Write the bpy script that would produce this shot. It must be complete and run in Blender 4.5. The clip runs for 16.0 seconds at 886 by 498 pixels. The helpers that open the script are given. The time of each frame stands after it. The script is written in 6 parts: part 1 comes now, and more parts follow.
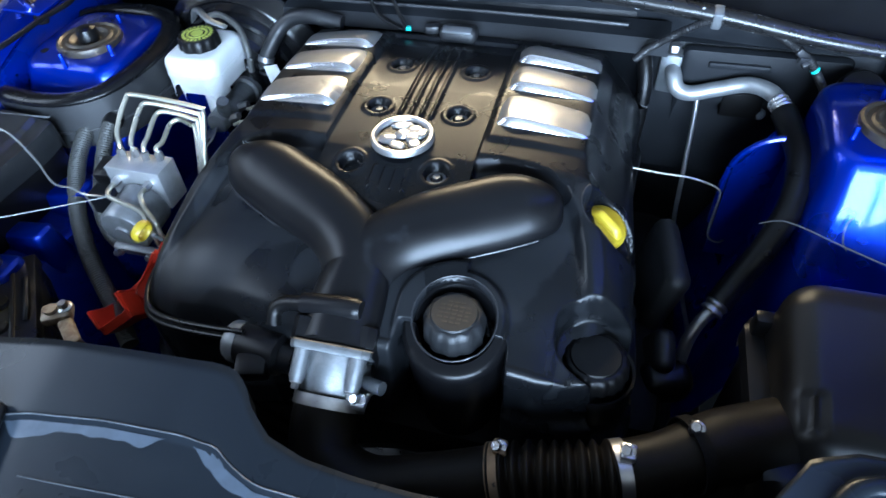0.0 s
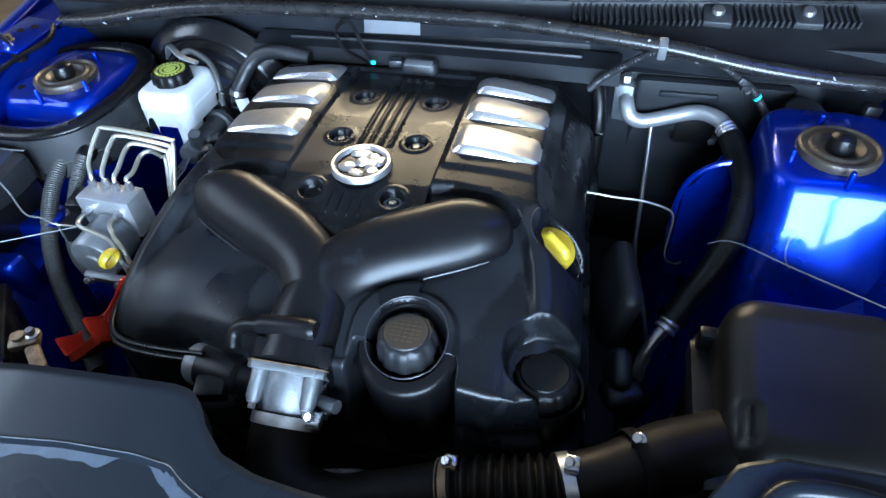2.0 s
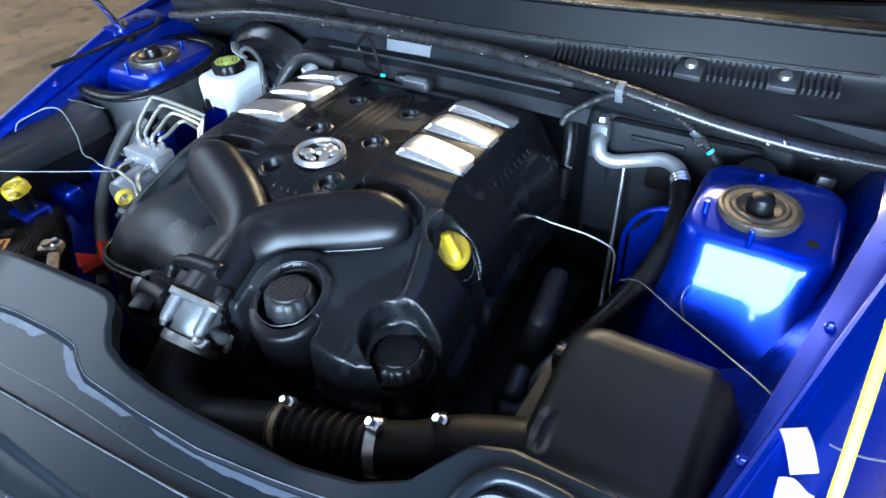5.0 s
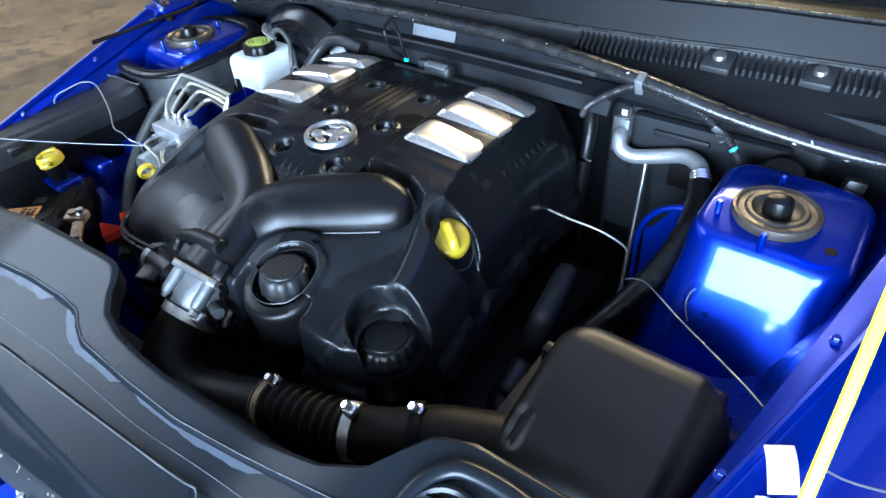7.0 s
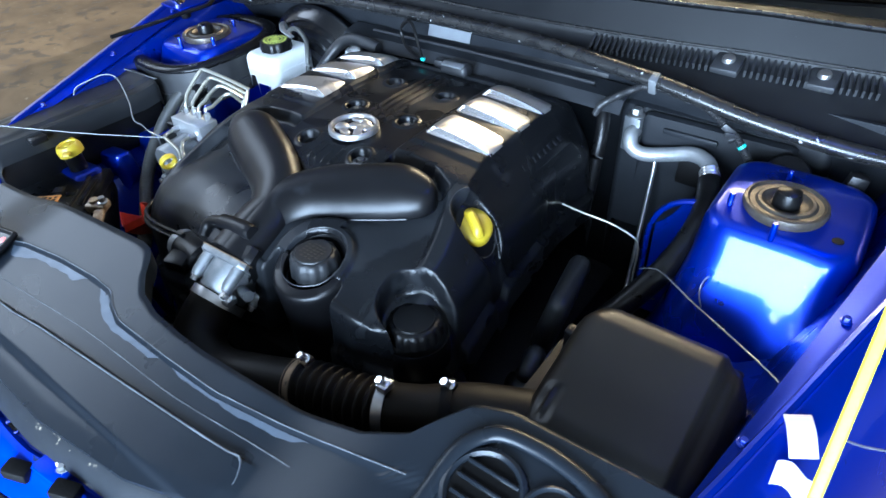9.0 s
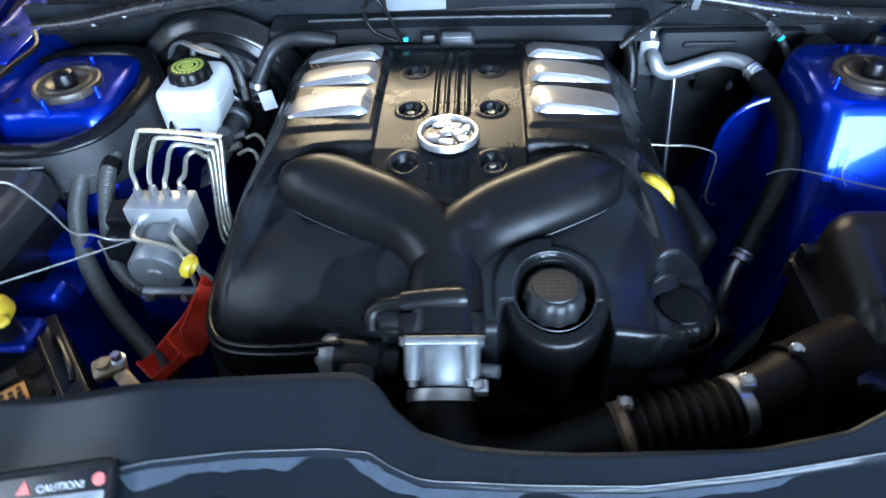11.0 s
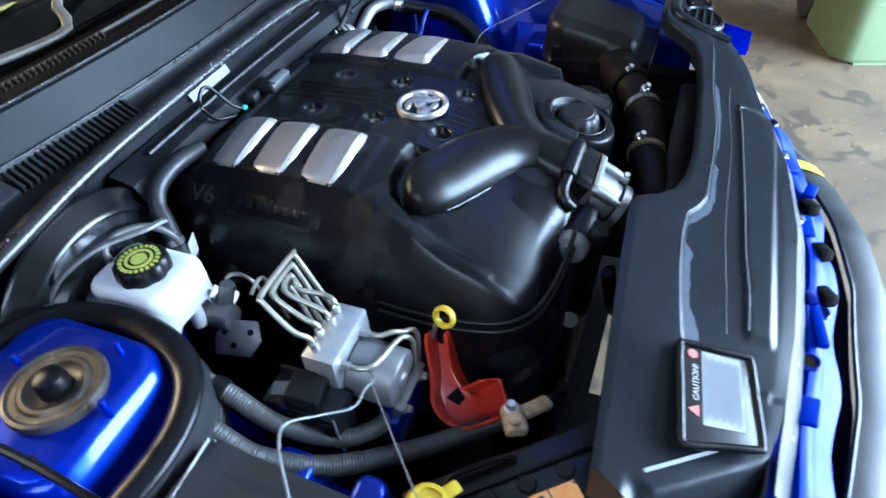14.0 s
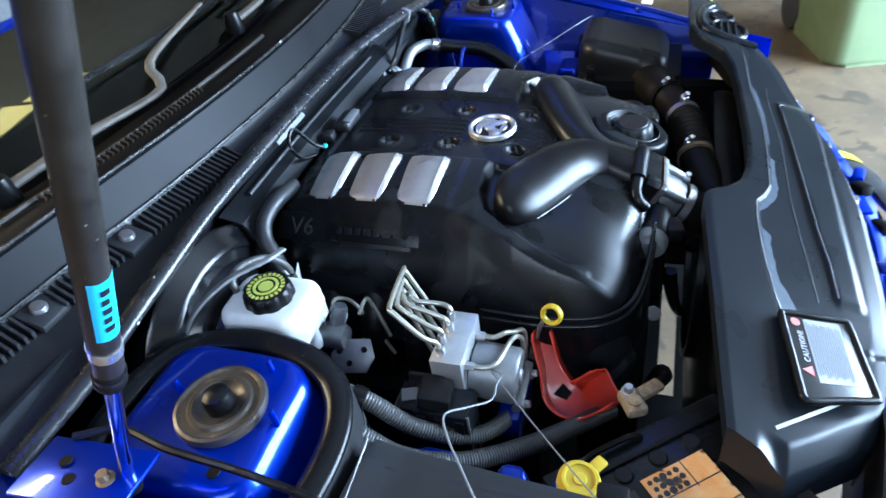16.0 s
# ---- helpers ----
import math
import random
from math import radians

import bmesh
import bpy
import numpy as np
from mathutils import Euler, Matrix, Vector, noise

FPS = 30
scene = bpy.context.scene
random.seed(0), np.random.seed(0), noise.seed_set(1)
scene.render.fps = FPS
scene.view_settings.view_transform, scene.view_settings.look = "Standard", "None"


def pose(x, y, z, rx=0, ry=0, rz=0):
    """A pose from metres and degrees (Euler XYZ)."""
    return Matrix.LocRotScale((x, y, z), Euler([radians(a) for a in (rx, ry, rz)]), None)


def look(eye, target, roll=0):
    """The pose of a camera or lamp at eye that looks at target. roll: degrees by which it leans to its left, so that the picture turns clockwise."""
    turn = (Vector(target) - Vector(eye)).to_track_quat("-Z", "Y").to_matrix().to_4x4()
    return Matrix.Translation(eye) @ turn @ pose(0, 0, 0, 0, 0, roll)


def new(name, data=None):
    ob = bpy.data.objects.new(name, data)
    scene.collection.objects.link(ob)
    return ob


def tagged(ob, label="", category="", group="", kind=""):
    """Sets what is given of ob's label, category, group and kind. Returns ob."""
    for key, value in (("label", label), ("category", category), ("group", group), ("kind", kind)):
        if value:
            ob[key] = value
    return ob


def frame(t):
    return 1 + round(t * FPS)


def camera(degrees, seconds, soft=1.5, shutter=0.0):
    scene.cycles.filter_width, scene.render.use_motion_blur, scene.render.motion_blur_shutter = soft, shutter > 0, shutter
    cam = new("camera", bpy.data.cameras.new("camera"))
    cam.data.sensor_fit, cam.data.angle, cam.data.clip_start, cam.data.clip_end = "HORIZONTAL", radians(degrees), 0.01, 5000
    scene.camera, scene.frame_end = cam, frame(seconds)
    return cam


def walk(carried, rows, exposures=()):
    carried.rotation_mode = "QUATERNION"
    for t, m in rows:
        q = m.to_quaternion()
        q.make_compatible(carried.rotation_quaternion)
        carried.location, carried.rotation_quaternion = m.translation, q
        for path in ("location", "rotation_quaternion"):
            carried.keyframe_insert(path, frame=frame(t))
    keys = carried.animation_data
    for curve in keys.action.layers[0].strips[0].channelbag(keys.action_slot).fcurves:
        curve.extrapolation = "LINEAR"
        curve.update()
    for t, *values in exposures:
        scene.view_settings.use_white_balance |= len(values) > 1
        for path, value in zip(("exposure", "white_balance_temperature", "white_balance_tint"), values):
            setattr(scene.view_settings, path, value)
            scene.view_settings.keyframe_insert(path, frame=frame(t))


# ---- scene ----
cam = camera(69.9, 16.0, shutter=0.5)
PATH = [
    (0, (0.227, -0.747, 1.379), (-0.196, 0.571, -0.065), -3.6),
    (0.5, (0.248, -0.739, 1.387), (-0.137, 0.596, -0.052), -4.7),
    (1, (0.262, -0.744, 1.389), (-0.1, 0.638, -0.01), -3.6),
    (1.5, (0.27, -0.753, 1.39), (-0.099, 0.641, 0.003), -3.0),
    (2, (0.277, -0.761, 1.388), (-0.141, 0.631, 0.014), -3.6),
    (2.5, (0.29, -0.765, 1.389), (-0.154, 0.622, 0.017), -4.4),
    (3, (0.318, -0.752, 1.382), (-0.209, 0.639, 0.045), -5.4),
    (3.5, (0.367, -0.794, 1.373), (-0.166, 0.618, 0.062), -4.4),
    (4, (0.445, -0.843, 1.39), (-0.155, 0.55, 0.085), -0.5),
    (4.2, (0.483, -0.827, 1.398), (-0.19, 0.557, 0.121), -1.0),
    (6.3, (0.651, -0.677, 1.371), (-0.338, 0.497, 0.089), -4.1),
    (6.5, (0.649, -0.688, 1.372), (-0.369, 0.48, 0.107), -4.1),
    (7, (0.649, -0.696, 1.372), (-0.347, 0.483, 0.1), -4.7),
    (7.5, (0.655, -0.704, 1.367), (-0.354, 0.458, 0.09), -4.7),
    (8, (0.658, -0.707, 1.375), (-0.361, 0.458, 0.107), -5.0),
    (8.2, (0.656, -0.706, 1.373), (-0.36, 0.467, 0.112), -4.2),
    (10.3, (0.317, -0.877, 1.369), (-0.195, 0.554, 0.069), -3.8),
    (10.5, (0.214, -0.848, 1.367), (-0.148, 0.571, 0.005), -4.2),
    (11, (0.032, -0.824, 1.361), (-0.077, 0.618, -0.02), -2.9),
    (11.5, (-0.168, -0.891, 1.394), (0.136, 0.57, 0.062), -3.2),
    (12, (-0.318, -0.899, 1.397), (0.26, 0.507, 0.097), -0.6),
    (12.5, (-0.448, -0.777, 1.378), (0.305, 0.53, 0.064), -9.6),
    (13, (-0.539, -0.699, 1.374), (0.48, 0.413, 0.061), -6.2),
    (13.5, (-0.705, -0.608, 1.395), (0.555, 0.199, 0.068), -5.8),
    (14, (-0.764, -0.509, 1.407), (0.568, 0.087, 0.04), -4.8),
    (14.5, (-0.76, -0.423, 1.4), (0.591, 0.173, 0.051), -6.9),
    (15, (-0.845, -0.375, 1.404), (0.529, 0.089, 0.027), -7.2),
    (15.5, (-0.897, -0.363, 1.429), (0.565, 0.061, 0.132), -3.8),
    (16, (-0.876, -0.408, 1.427), (0.546, 0.199, 0.158), -9.5),
]
walk(cam, [(t, look(eye, target, roll)) for t, eye, target, roll in PATH], exposures=[(0.0, 0.07, 5480.0, 10.0), (4.0, 0.25, 5550.0, 10.0), (6.3, 0.37, 5600.0, 10.0), (8.2, 0.37, 5600.0, 10.0), (10.4, 0.16, 5480.0, 10.0), (12.0, 0.20, 5450.0, 10.0), (13.2, 0.36, 5400.0, 10.0), (14.5, 0.34, 5480.0, 10.0), (16.0, 0.40, 5520.0, 10.0)])

# ---- world, lamps ----
world = bpy.data.worlds.new("world")
scene.world = world
world.use_nodes = True
wn = world.node_tree
sky = wn.nodes.new("ShaderNodeTexSky")
sky.sky_type, sky.sun_disc = "NISHITA", False
sky.sun_elevation, sky.sun_rotation = radians(48), radians(150)
wn.nodes["Background"].inputs["Strength"].default_value = 0.12
wn.links.new(sky.outputs[0], wn.nodes["Background"].inputs[0])
sun = new("sun", bpy.data.lights.new("sun", "SUN"))
sun.data.energy, sun.data.angle, sun.data.color = 3.0, radians(0.6), (1.0, 0.93, 0.82)
sun.matrix_world = look((3.0, -6.0, 7.0), (0, -1.0, 0))
# daylight standing in the open garage door, in front of the car
door_light = new("door_daylight", bpy.data.lights.new("door_daylight", "AREA"))
door_light.data.shape, door_light.data.size, door_light.data.size_y = "RECTANGLE", 3.2, 2.5
door_light.data.energy, door_light.data.color = 1250.0, (0.69, 0.85, 1.0)
door_light.matrix_world = look((1.52, -3.9, 1.32), (1.52, 0, 1.2))

# added fill lamp in an unseen skylight, brightening the bay's left side
roof_fill = new("roof_daylight", bpy.data.lights.new("roof_daylight", "AREA"))
roof_fill.data.shape, roof_fill.data.size, roof_fill.data.size_y = "RECTANGLE", 2.2, 1.9
roof_fill.data.energy, roof_fill.data.color = 95.0, (0.86, 0.94, 1.0)
roof_fill.matrix_world = look((-3.3, -0.9, 2.86), (-3.3, -0.899, 0))

# warm fluorescent fitting under the garage ceiling, behind the car
tube_light = new("ceiling_tube_light", bpy.data.lights.new("ceiling_tube_light", "AREA"))
tube_light.data.shape, tube_light.data.size, tube_light.data.size_y = "RECTANGLE", 1.9, 1.0
tube_light.data.energy, tube_light.data.color = 270.0, (1.0, 0.76, 0.43)
tube_light.matrix_world = look((-0.55, 2.9, 2.78), (-0.2, 0.6, 1.0))

# ---- materials ----
MATS = {}


def mat(name, c1, c2=None, rough=(0.3, 0.5), metal=0.0, scale=25.0, fine=350.0, bump=0.15, coat=0.0, spec=0.5, film=None,
        trans=0.0, specks=None, flake=False, emit=0.0):
    """A procedural surface. c1, c2: base colours mixed by large noise. film: (threshold, rough, lighter colour) patches of
    dust or dried water with a sharp rim. specks: (colour, amount, scale) of small dirt or chips."""
    m = bpy.data.materials.new(name)
    m.use_nodes = True
    t = m.node_tree
    b = t.nodes["Principled BSDF"]
    co = t.nodes.new("ShaderNodeTexCoord")

    def noise_tex(s, detail=4.0, r=0.55, dist=0.0):
        n = t.nodes.new("ShaderNodeTexNoise")
        n.inputs["Scale"].default_value, n.inputs["Detail"].default_value, n.inputs["Roughness"].default_value = s, detail, r
        n.inputs["Distortion"].default_value = dist
        t.links.new(co.outputs["Object"], n.inputs["Vector"])
        return n.outputs["Fac"]

    def ramp(fac, lo, hi, a=0.0, bb=1.0):
        r = t.nodes.new("ShaderNodeMapRange")
        r.inputs["From Min"].default_value, r.inputs["From Max"].default_value = lo, hi
        r.inputs["To Min"].default_value, r.inputs["To Max"].default_value = a, bb
        t.links.new(fac, r.inputs["Value"])
        return r.outputs["Result"]

    def mix(fac, a, c):
        x = t.nodes.new("ShaderNodeMix")
        x.data_type = "RGBA"
        t.links.new(fac, x.inputs["Factor"])
        for sock, v in (("A", a), ("B", c)):
            tgt = [i for i in x.inputs if i.name == sock and i.type == "RGBA"][0]
            if isinstance(v, tuple):
                tgt.default_value = (*v, 1.0)
            else:
                t.links.new(v, tgt)
        return [o for o in x.outputs if o.type == "RGBA"][0]

    big, small = noise_tex(scale, dist=0.4), noise_tex(fine, 2.0)
    col = mix(ramp(big, 0.3, 0.7), tuple(c1), tuple(c2 or [v * 0.7 for v in c1]))
    rgh = ramp(big, 0.3, 0.7, rough[0], rough[1])
    if film:
        th, fr, fc = film
        mask = ramp(noise_tex(9.0, 5.0, 0.5, 0.8), th, th + 0.035)
        col = mix(mask, col, tuple(fc))
        mr = t.nodes.new("ShaderNodeMix")
        t.links.new(mask, mr.inputs["Factor"])
        t.links.new(rgh, mr.inputs["A"])
        mr.inputs["B"].default_value = fr
        rgh = mr.outputs["Result"]
    if specks:
        sc, am, ss = specks
        col = mix(ramp(noise_tex(ss, 3.0, 0.6), am, am + 0.04), col, tuple(sc))
    t.links.new(col, b.inputs["Base Color"])
    t.links.new(rgh, b.inputs["Roughness"])
    b.inputs["Metallic"].default_value = metal
    b.inputs["Specular IOR Level"].default_value = spec
    b.inputs["Coat Weight"].default_value = coat
    b.inputs["Coat Roughness"].default_value = 0.06
    b.inputs["Transmission Weight"].default_value = trans
    if bump:
        bn = t.nodes.new("ShaderNodeBump")
        bn.inputs["Strength"].default_value, bn.inputs["Distance"].default_value = bump, 0.001
        t.links.new(small, bn.inputs["Height"])
        t.links.new(bn.outputs[0], b.inputs["Normal"])
    if emit:
        t.links.new(col, b.inputs["Emission Color"])
        b.inputs["Emission Strength"].default_value = emit
    MATS[name] = m
    return m


COVER = mat("cover_black_plastic", (0.0036, 0.0040, 0.0049), (0.0046, 0.0051, 0.0061), (0.25, 0.31), scale=14, fine=1400, bump=0.04, spec=0.22,
            film=(0.53, 0.38, (0.0085, 0.0094, 0.0110)), specks=((0.03, 0.03, 0.032), 0.74, 160))
CAPBLACK = mat("aged_cap_plastic", (0.0075, 0.0080, 0.0090), (0.0120, 0.0125, 0.0135), (0.38, 0.50), scale=60, fine=800, bump=0.2, spec=0.3, specks=((0.05, 0.04, 0.03), 0.70, 200))
HOSE = mat("aged_intake_rubber", (0.0040, 0.0033, 0.0026), (0.0070, 0.0055, 0.0040), (0.40, 0.55), scale=30, fine=700, bump=0.2, spec=0.12)
DUCT = mat("satin_duct_plastic", (0.0026, 0.0026, 0.0031), (0.0034, 0.0034, 0.0040), (0.30, 0.37), scale=12, fine=1400, bump=0.04, spec=0.22,
           film=(0.66, 0.36, (0.0070, 0.0075, 0.0088)), specks=((0.03, 0.03, 0.032), 0.75, 160))
BOOST = mat("glossy_black_enamel", (0.0035, 0.0037, 0.0044), (0.0050, 0.0052, 0.0060), (0.16, 0.24), scale=20, fine=900, bump=0.05, spec=0.5, specks=((0.05, 0.05, 0.05), 0.73, 130))
BADGE = mat("satin_badge_metal", (0.52, 0.52, 0.53), (0.42, 0.42, 0.43), (0.30, 0.42), 0.9, scale=60, bump=0.1)
# paler black for scuffed rims, and for highlights put into colour
WORN_LIT = mat("scuffed_lit_black", (0.020, 0.021, 0.024), (0.010, 0.010, 0.012), (0.35, 0.5), scale=60, bump=0.2)
END_EDGE = mat("end_edge_reflection", (0.26, 0.28, 0.31), (0.18, 0.20, 0.225), (0.3, 0.4), scale=30, bump=0.1)
CREASE_LINE = mat("pale_crease_edge", (0.095, 0.107, 0.122), (0.028, 0.032, 0.038), (0.35, 0.5), scale=38, bump=0.2)
COVER_FLAT = mat("textured_cover_plastic", (0.0030, 0.0030, 0.0036), (0.0044, 0.0044, 0.0050), (0.22, 0.29), fine=900, bump=0.12, spec=0.22, specks=((0.02, 0.02, 0.021), 0.73, 160))
PANEL = mat("radiator_panel_plastic", (0.0065, 0.0085, 0.0115), (0.0080, 0.0104, 0.0140), (0.26, 0.32), scale=9, fine=1600, bump=0.05, spec=0.20,
            specks=((0.05, 0.05, 0.055), 0.74, 220))
BLACK = mat("matte_black_plastic", (0.0030, 0.0030, 0.0036), (0.0050, 0.0050, 0.0056), (0.28, 0.40), fine=800, bump=0.12, spec=0.20, specks=((0.022, 0.022, 0.022), 0.71, 120))
LID = mat("grey_lid_plastic", (0.0080, 0.0088, 0.0102), (0.0125, 0.0135, 0.0152), (0.26, 0.36), scale=8, fine=900, bump=0.08, spec=0.45, specks=((0.05, 0.05, 0.05), 0.72, 120))
RISER = mat("satin_riser_plastic", (0.0034, 0.0036, 0.0042), (0.0050, 0.0052, 0.0058), (0.40, 0.50), scale=6, fine=900, bump=0.06, spec=0.08, specks=((0.06, 0.06, 0.065), 0.75, 170))
LIDBLACK = mat("worn_airbox_plastic", (0.0052, 0.0048, 0.0046), (0.0078, 0.0072, 0.0068), (0.34, 0.42), scale=12, fine=900, bump=0.14, spec=0.25, specks=((0.03, 0.03, 0.03), 0.73, 160))
COWL = mat("faded_cowl_plastic", (0.0055, 0.0058, 0.0066), (0.0085, 0.0088, 0.0096), (0.42, 0.55), fine=700, bump=0.2, spec=0.25, specks=((0.05, 0.05, 0.055), 0.73, 160))
LOOM = mat("dusty_loom_plastic", (0.018, 0.018, 0.019), (0.010, 0.010, 0.011), (0.34, 0.46), scale=50, bump=0.15, spec=0.35)
RUBBER = mat("black_rubber", (0.0024, 0.0024, 0.0027), (0.0048, 0.0047, 0.0049), (0.26, 0.38), scale=40, fine=900, bump=0.2, spec=0.22)
DUSTY = mat("dusty_black_plastic", (0.010, 0.0105, 0.012), (0.017, 0.0175, 0.019), (0.40, 0.55), scale=30, bump=0.2, specks=((0.05, 0.048, 0.045), 0.68, 90))
# near-black for dark metal, and for shade in gaps and hollows put into colour
DARK = mat("shade_and_dark_metal", (0.0020, 0.0020, 0.0022), (0.0038, 0.0034, 0.0032), (0.5, 0.75), scale=30, bump=0.4, spec=0.1)
FELT = mat("black_sound_felt", (0.0075, 0.0086, 0.0105), (0.0125, 0.0138, 0.0165), (0.42, 0.62), scale=20, fine=500, bump=0.4, spec=0.2)
SILVER = mat("silver_painted_plastic", (0.46, 0.455, 0.45), (0.38, 0.375, 0.37), (0.30, 0.40), 0.8, scale=30, fine=1500, bump=0.05,
             film=(0.56, 0.46, (0.27, 0.27, 0.275)), specks=((0.16, 0.15, 0.135), 0.72, 140))
CHROME = mat("bright_chrome", (0.78, 0.78, 0.80), (0.66, 0.66, 0.68), (0.06, 0.14), 1.0, bump=0.02)
BRIGHT = mat("bright_trim_metal", (0.80, 0.80, 0.82), (0.62, 0.62, 0.64), (0.16, 0.28), 0.9, bump=0.03)
WIPER = mat("weathered_wiper_paint", (0.13, 0.115, 0.095), (0.075, 0.066, 0.055), (0.4, 0.55), scale=40, bump=0.2, specks=((0.3, 0.28, 0.25), 0.7, 90))
MACHINED = mat("machined_aluminium", (0.44, 0.45, 0.46), (0.36, 0.37, 0.38), (0.34, 0.44), 0.7, scale=60, fine=500, bump=0.15, specks=((0.2, 0.19, 0.18), 0.73, 90))
MOUNT = mat("browned_mount_steel", (0.075, 0.062, 0.046), (0.030, 0.027, 0.024), (0.32, 0.50), 0.5, scale=40, fine=300, bump=0.4, specks=((0.20, 0.15, 0.08), 0.66, 110))
CONDUIT = mat("grey_conduit", (0.060, 0.060, 0.056), (0.040, 0.040, 0.038), (0.40, 0.52), scale=30, bump=0.15)
STAY = mat("dusty_stay_black", (0.010, 0.009, 0.008), (0.022, 0.019, 0.016), (0.30, 0.45), scale=35, bump=0.15, specks=((0.22, 0.20, 0.18), 0.70, 110))
APRON = mat("pale_panel_plastic", (0.014, 0.016, 0.019), (0.009, 0.0105, 0.013), (0.45, 0.55), scale=20, fine=900, bump=0.08, spec=0.2, specks=((0.16, 0.14, 0.11), 0.66, 60))
DULL_STEEL = mat("dull_grey_steel", (0.22, 0.23, 0.24), (0.16, 0.165, 0.17), (0.4, 0.52), 0.6, scale=60, bump=0.1, specks=((0.10, 0.08, 0.06), 0.72, 130))
CREASE_PATCH = mat("dried_film", (0.052, 0.066, 0.088), (0.036, 0.046, 0.062), (0.38, 0.48), scale=60, bump=0.05)
SEAL_RUBBER = mat("worn_seal_rubber", (0.0075, 0.0075, 0.008), (0.016, 0.0155, 0.015), (0.22, 0.34), scale=40, fine=900, bump=0.2, specks=((0.45, 0.46, 0.47), 0.685, 75))
ALU = mat("cast_aluminium", (0.24, 0.25, 0.26), (0.16, 0.17, 0.18), (0.40, 0.54), 0.85, scale=60, fine=500, bump=0.4, specks=((0.15, 0.14, 0.13), 0.70, 90))
STEEL = mat("zinc_steel", (0.50, 0.50, 0.50), (0.36, 0.36, 0.37), (0.28, 0.42), 0.95, scale=60, bump=0.1, specks=((0.18, 0.12, 0.07), 0.70, 130))
PIPE = mat("olive_zinc_pipe", (0.40, 0.385, 0.32), (0.31, 0.30, 0.25), (0.25, 0.38), 0.7, scale=50, bump=0.08)
RUST = mat("rusty_steel", (0.20, 0.13, 0.07), (0.10, 0.075, 0.05), (0.55, 0.75), 0.4, scale=45, fine=300, bump=0.5, specks=((0.03, 0.025, 0.02), 0.6, 120))
RUST_DARK = mat("browned_worn_plastic", (0.022, 0.016, 0.010), (0.010, 0.008, 0.006), (0.35, 0.5), scale=60, bump=0.3)
BLUE = mat("blue_metallic_paint", (0.0006, 0.023, 0.39), (0.0004, 0.016, 0.29), (0.26, 0.34), 0.75, scale=6, fine=1500, bump=0.02, coat=0.4,
           specks=((0.004, 0.010, 0.06), 0.70, 130))
BLUE_RAW = mat("blue_primer_paint", (0.0020, 0.026, 0.40), (0.0014, 0.018, 0.29), (0.42, 0.55), 0.15, scale=18, fine=500, bump=0.15, spec=0.10, specks=((0.01, 0.02, 0.06), 0.66, 90))
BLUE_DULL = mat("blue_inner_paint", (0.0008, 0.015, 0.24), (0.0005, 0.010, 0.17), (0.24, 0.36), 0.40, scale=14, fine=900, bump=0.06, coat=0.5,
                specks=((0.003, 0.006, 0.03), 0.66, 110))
YELLOW = mat("yellow_plastic", (0.44, 0.33, 0.016), (0.36, 0.26, 0.012), (0.35, 0.45), bump=0.1, specks=((0.20, 0.16, 0.02), 0.72, 150))
LIME = mat("printed_lime", (0.42, 0.46, 0.09), (0.34, 0.38, 0.07), (0.4, 0.5), bump=0.05)
RED = mat("red_cover_plastic", (0.52, 0.035, 0.014), (0.38, 0.022, 0.010), (0.28, 0.4), bump=0.1, coat=0.3, specks=((0.12, 0.03, 0.02), 0.68, 90))
WHITE = mat("milky_white_plastic", (0.78, 0.80, 0.80), (0.70, 0.72, 0.71), (0.35, 0.45), bump=0.06, trans=0.12)
PAPER = mat("white_paper", (0.80, 0.80, 0.80), (0.72, 0.72, 0.72), (0.6, 0.7), bump=0.15)
SEAT = mat("beige_seat_fabric", (0.42, 0.37, 0.28), (0.36, 0.31, 0.23), (0.8, 0.9), bump=0.4)
YELLOW_GLARE = mat("pale_yellow_glare", (0.80, 0.72, 0.34), (0.74, 0.66, 0.30), (0.6, 0.7), bump=0.1)
LABEL = mat("grey_label", (0.27, 0.29, 0.32), (0.23, 0.25, 0.28), (0.3, 0.4), bump=0.02)
LABEL_LINE = mat("label_grey_print", (0.13, 0.14, 0.155), (0.10, 0.11, 0.12), (0.35, 0.45), bump=0.02)
STICKER = mat("greyed_sticker", (0.13, 0.14, 0.15), (0.10, 0.105, 0.115), (0.35, 0.45), bump=0.02)
LABEL_BLACK = mat("label_black_print", (0.01, 0.01, 0.011), (0.014, 0.014, 0.015), (0.25, 0.35), bump=0.02)
LABEL_GREY = mat("label_pale_print", (0.55, 0.57, 0.60), (0.5, 0.52, 0.55), (0.35, 0.4), bump=0.02)
LABEL_RED = mat("label_red_print", (0.62, 0.16, 0.14), (0.55, 0.14, 0.12), (0.35, 0.45), bump=0.02)
STAINED = mat("stained_battery_label", (0.62, 0.25, 0.035), (0.66, 0.46, 0.24), (0.35, 0.5), scale=30, bump=0.1, specks=((0.06, 0.035, 0.02), 0.60, 40))
LEAD = mat("corroded_lead", (0.34, 0.29, 0.21), (0.16, 0.10, 0.055), (0.5, 0.7), 0.5, scale=80, fine=250, bump=0.7)
STRAP = mat("yellow_strap", (0.75, 0.70, 0.03), (0.70, 0.62, 0.02), (0.45, 0.55), bump=0.3)
CYAN = mat("blue_sticker", (0.05, 0.42, 0.72), (0.04, 0.36, 0.64), (0.35, 0.45), bump=0.03)
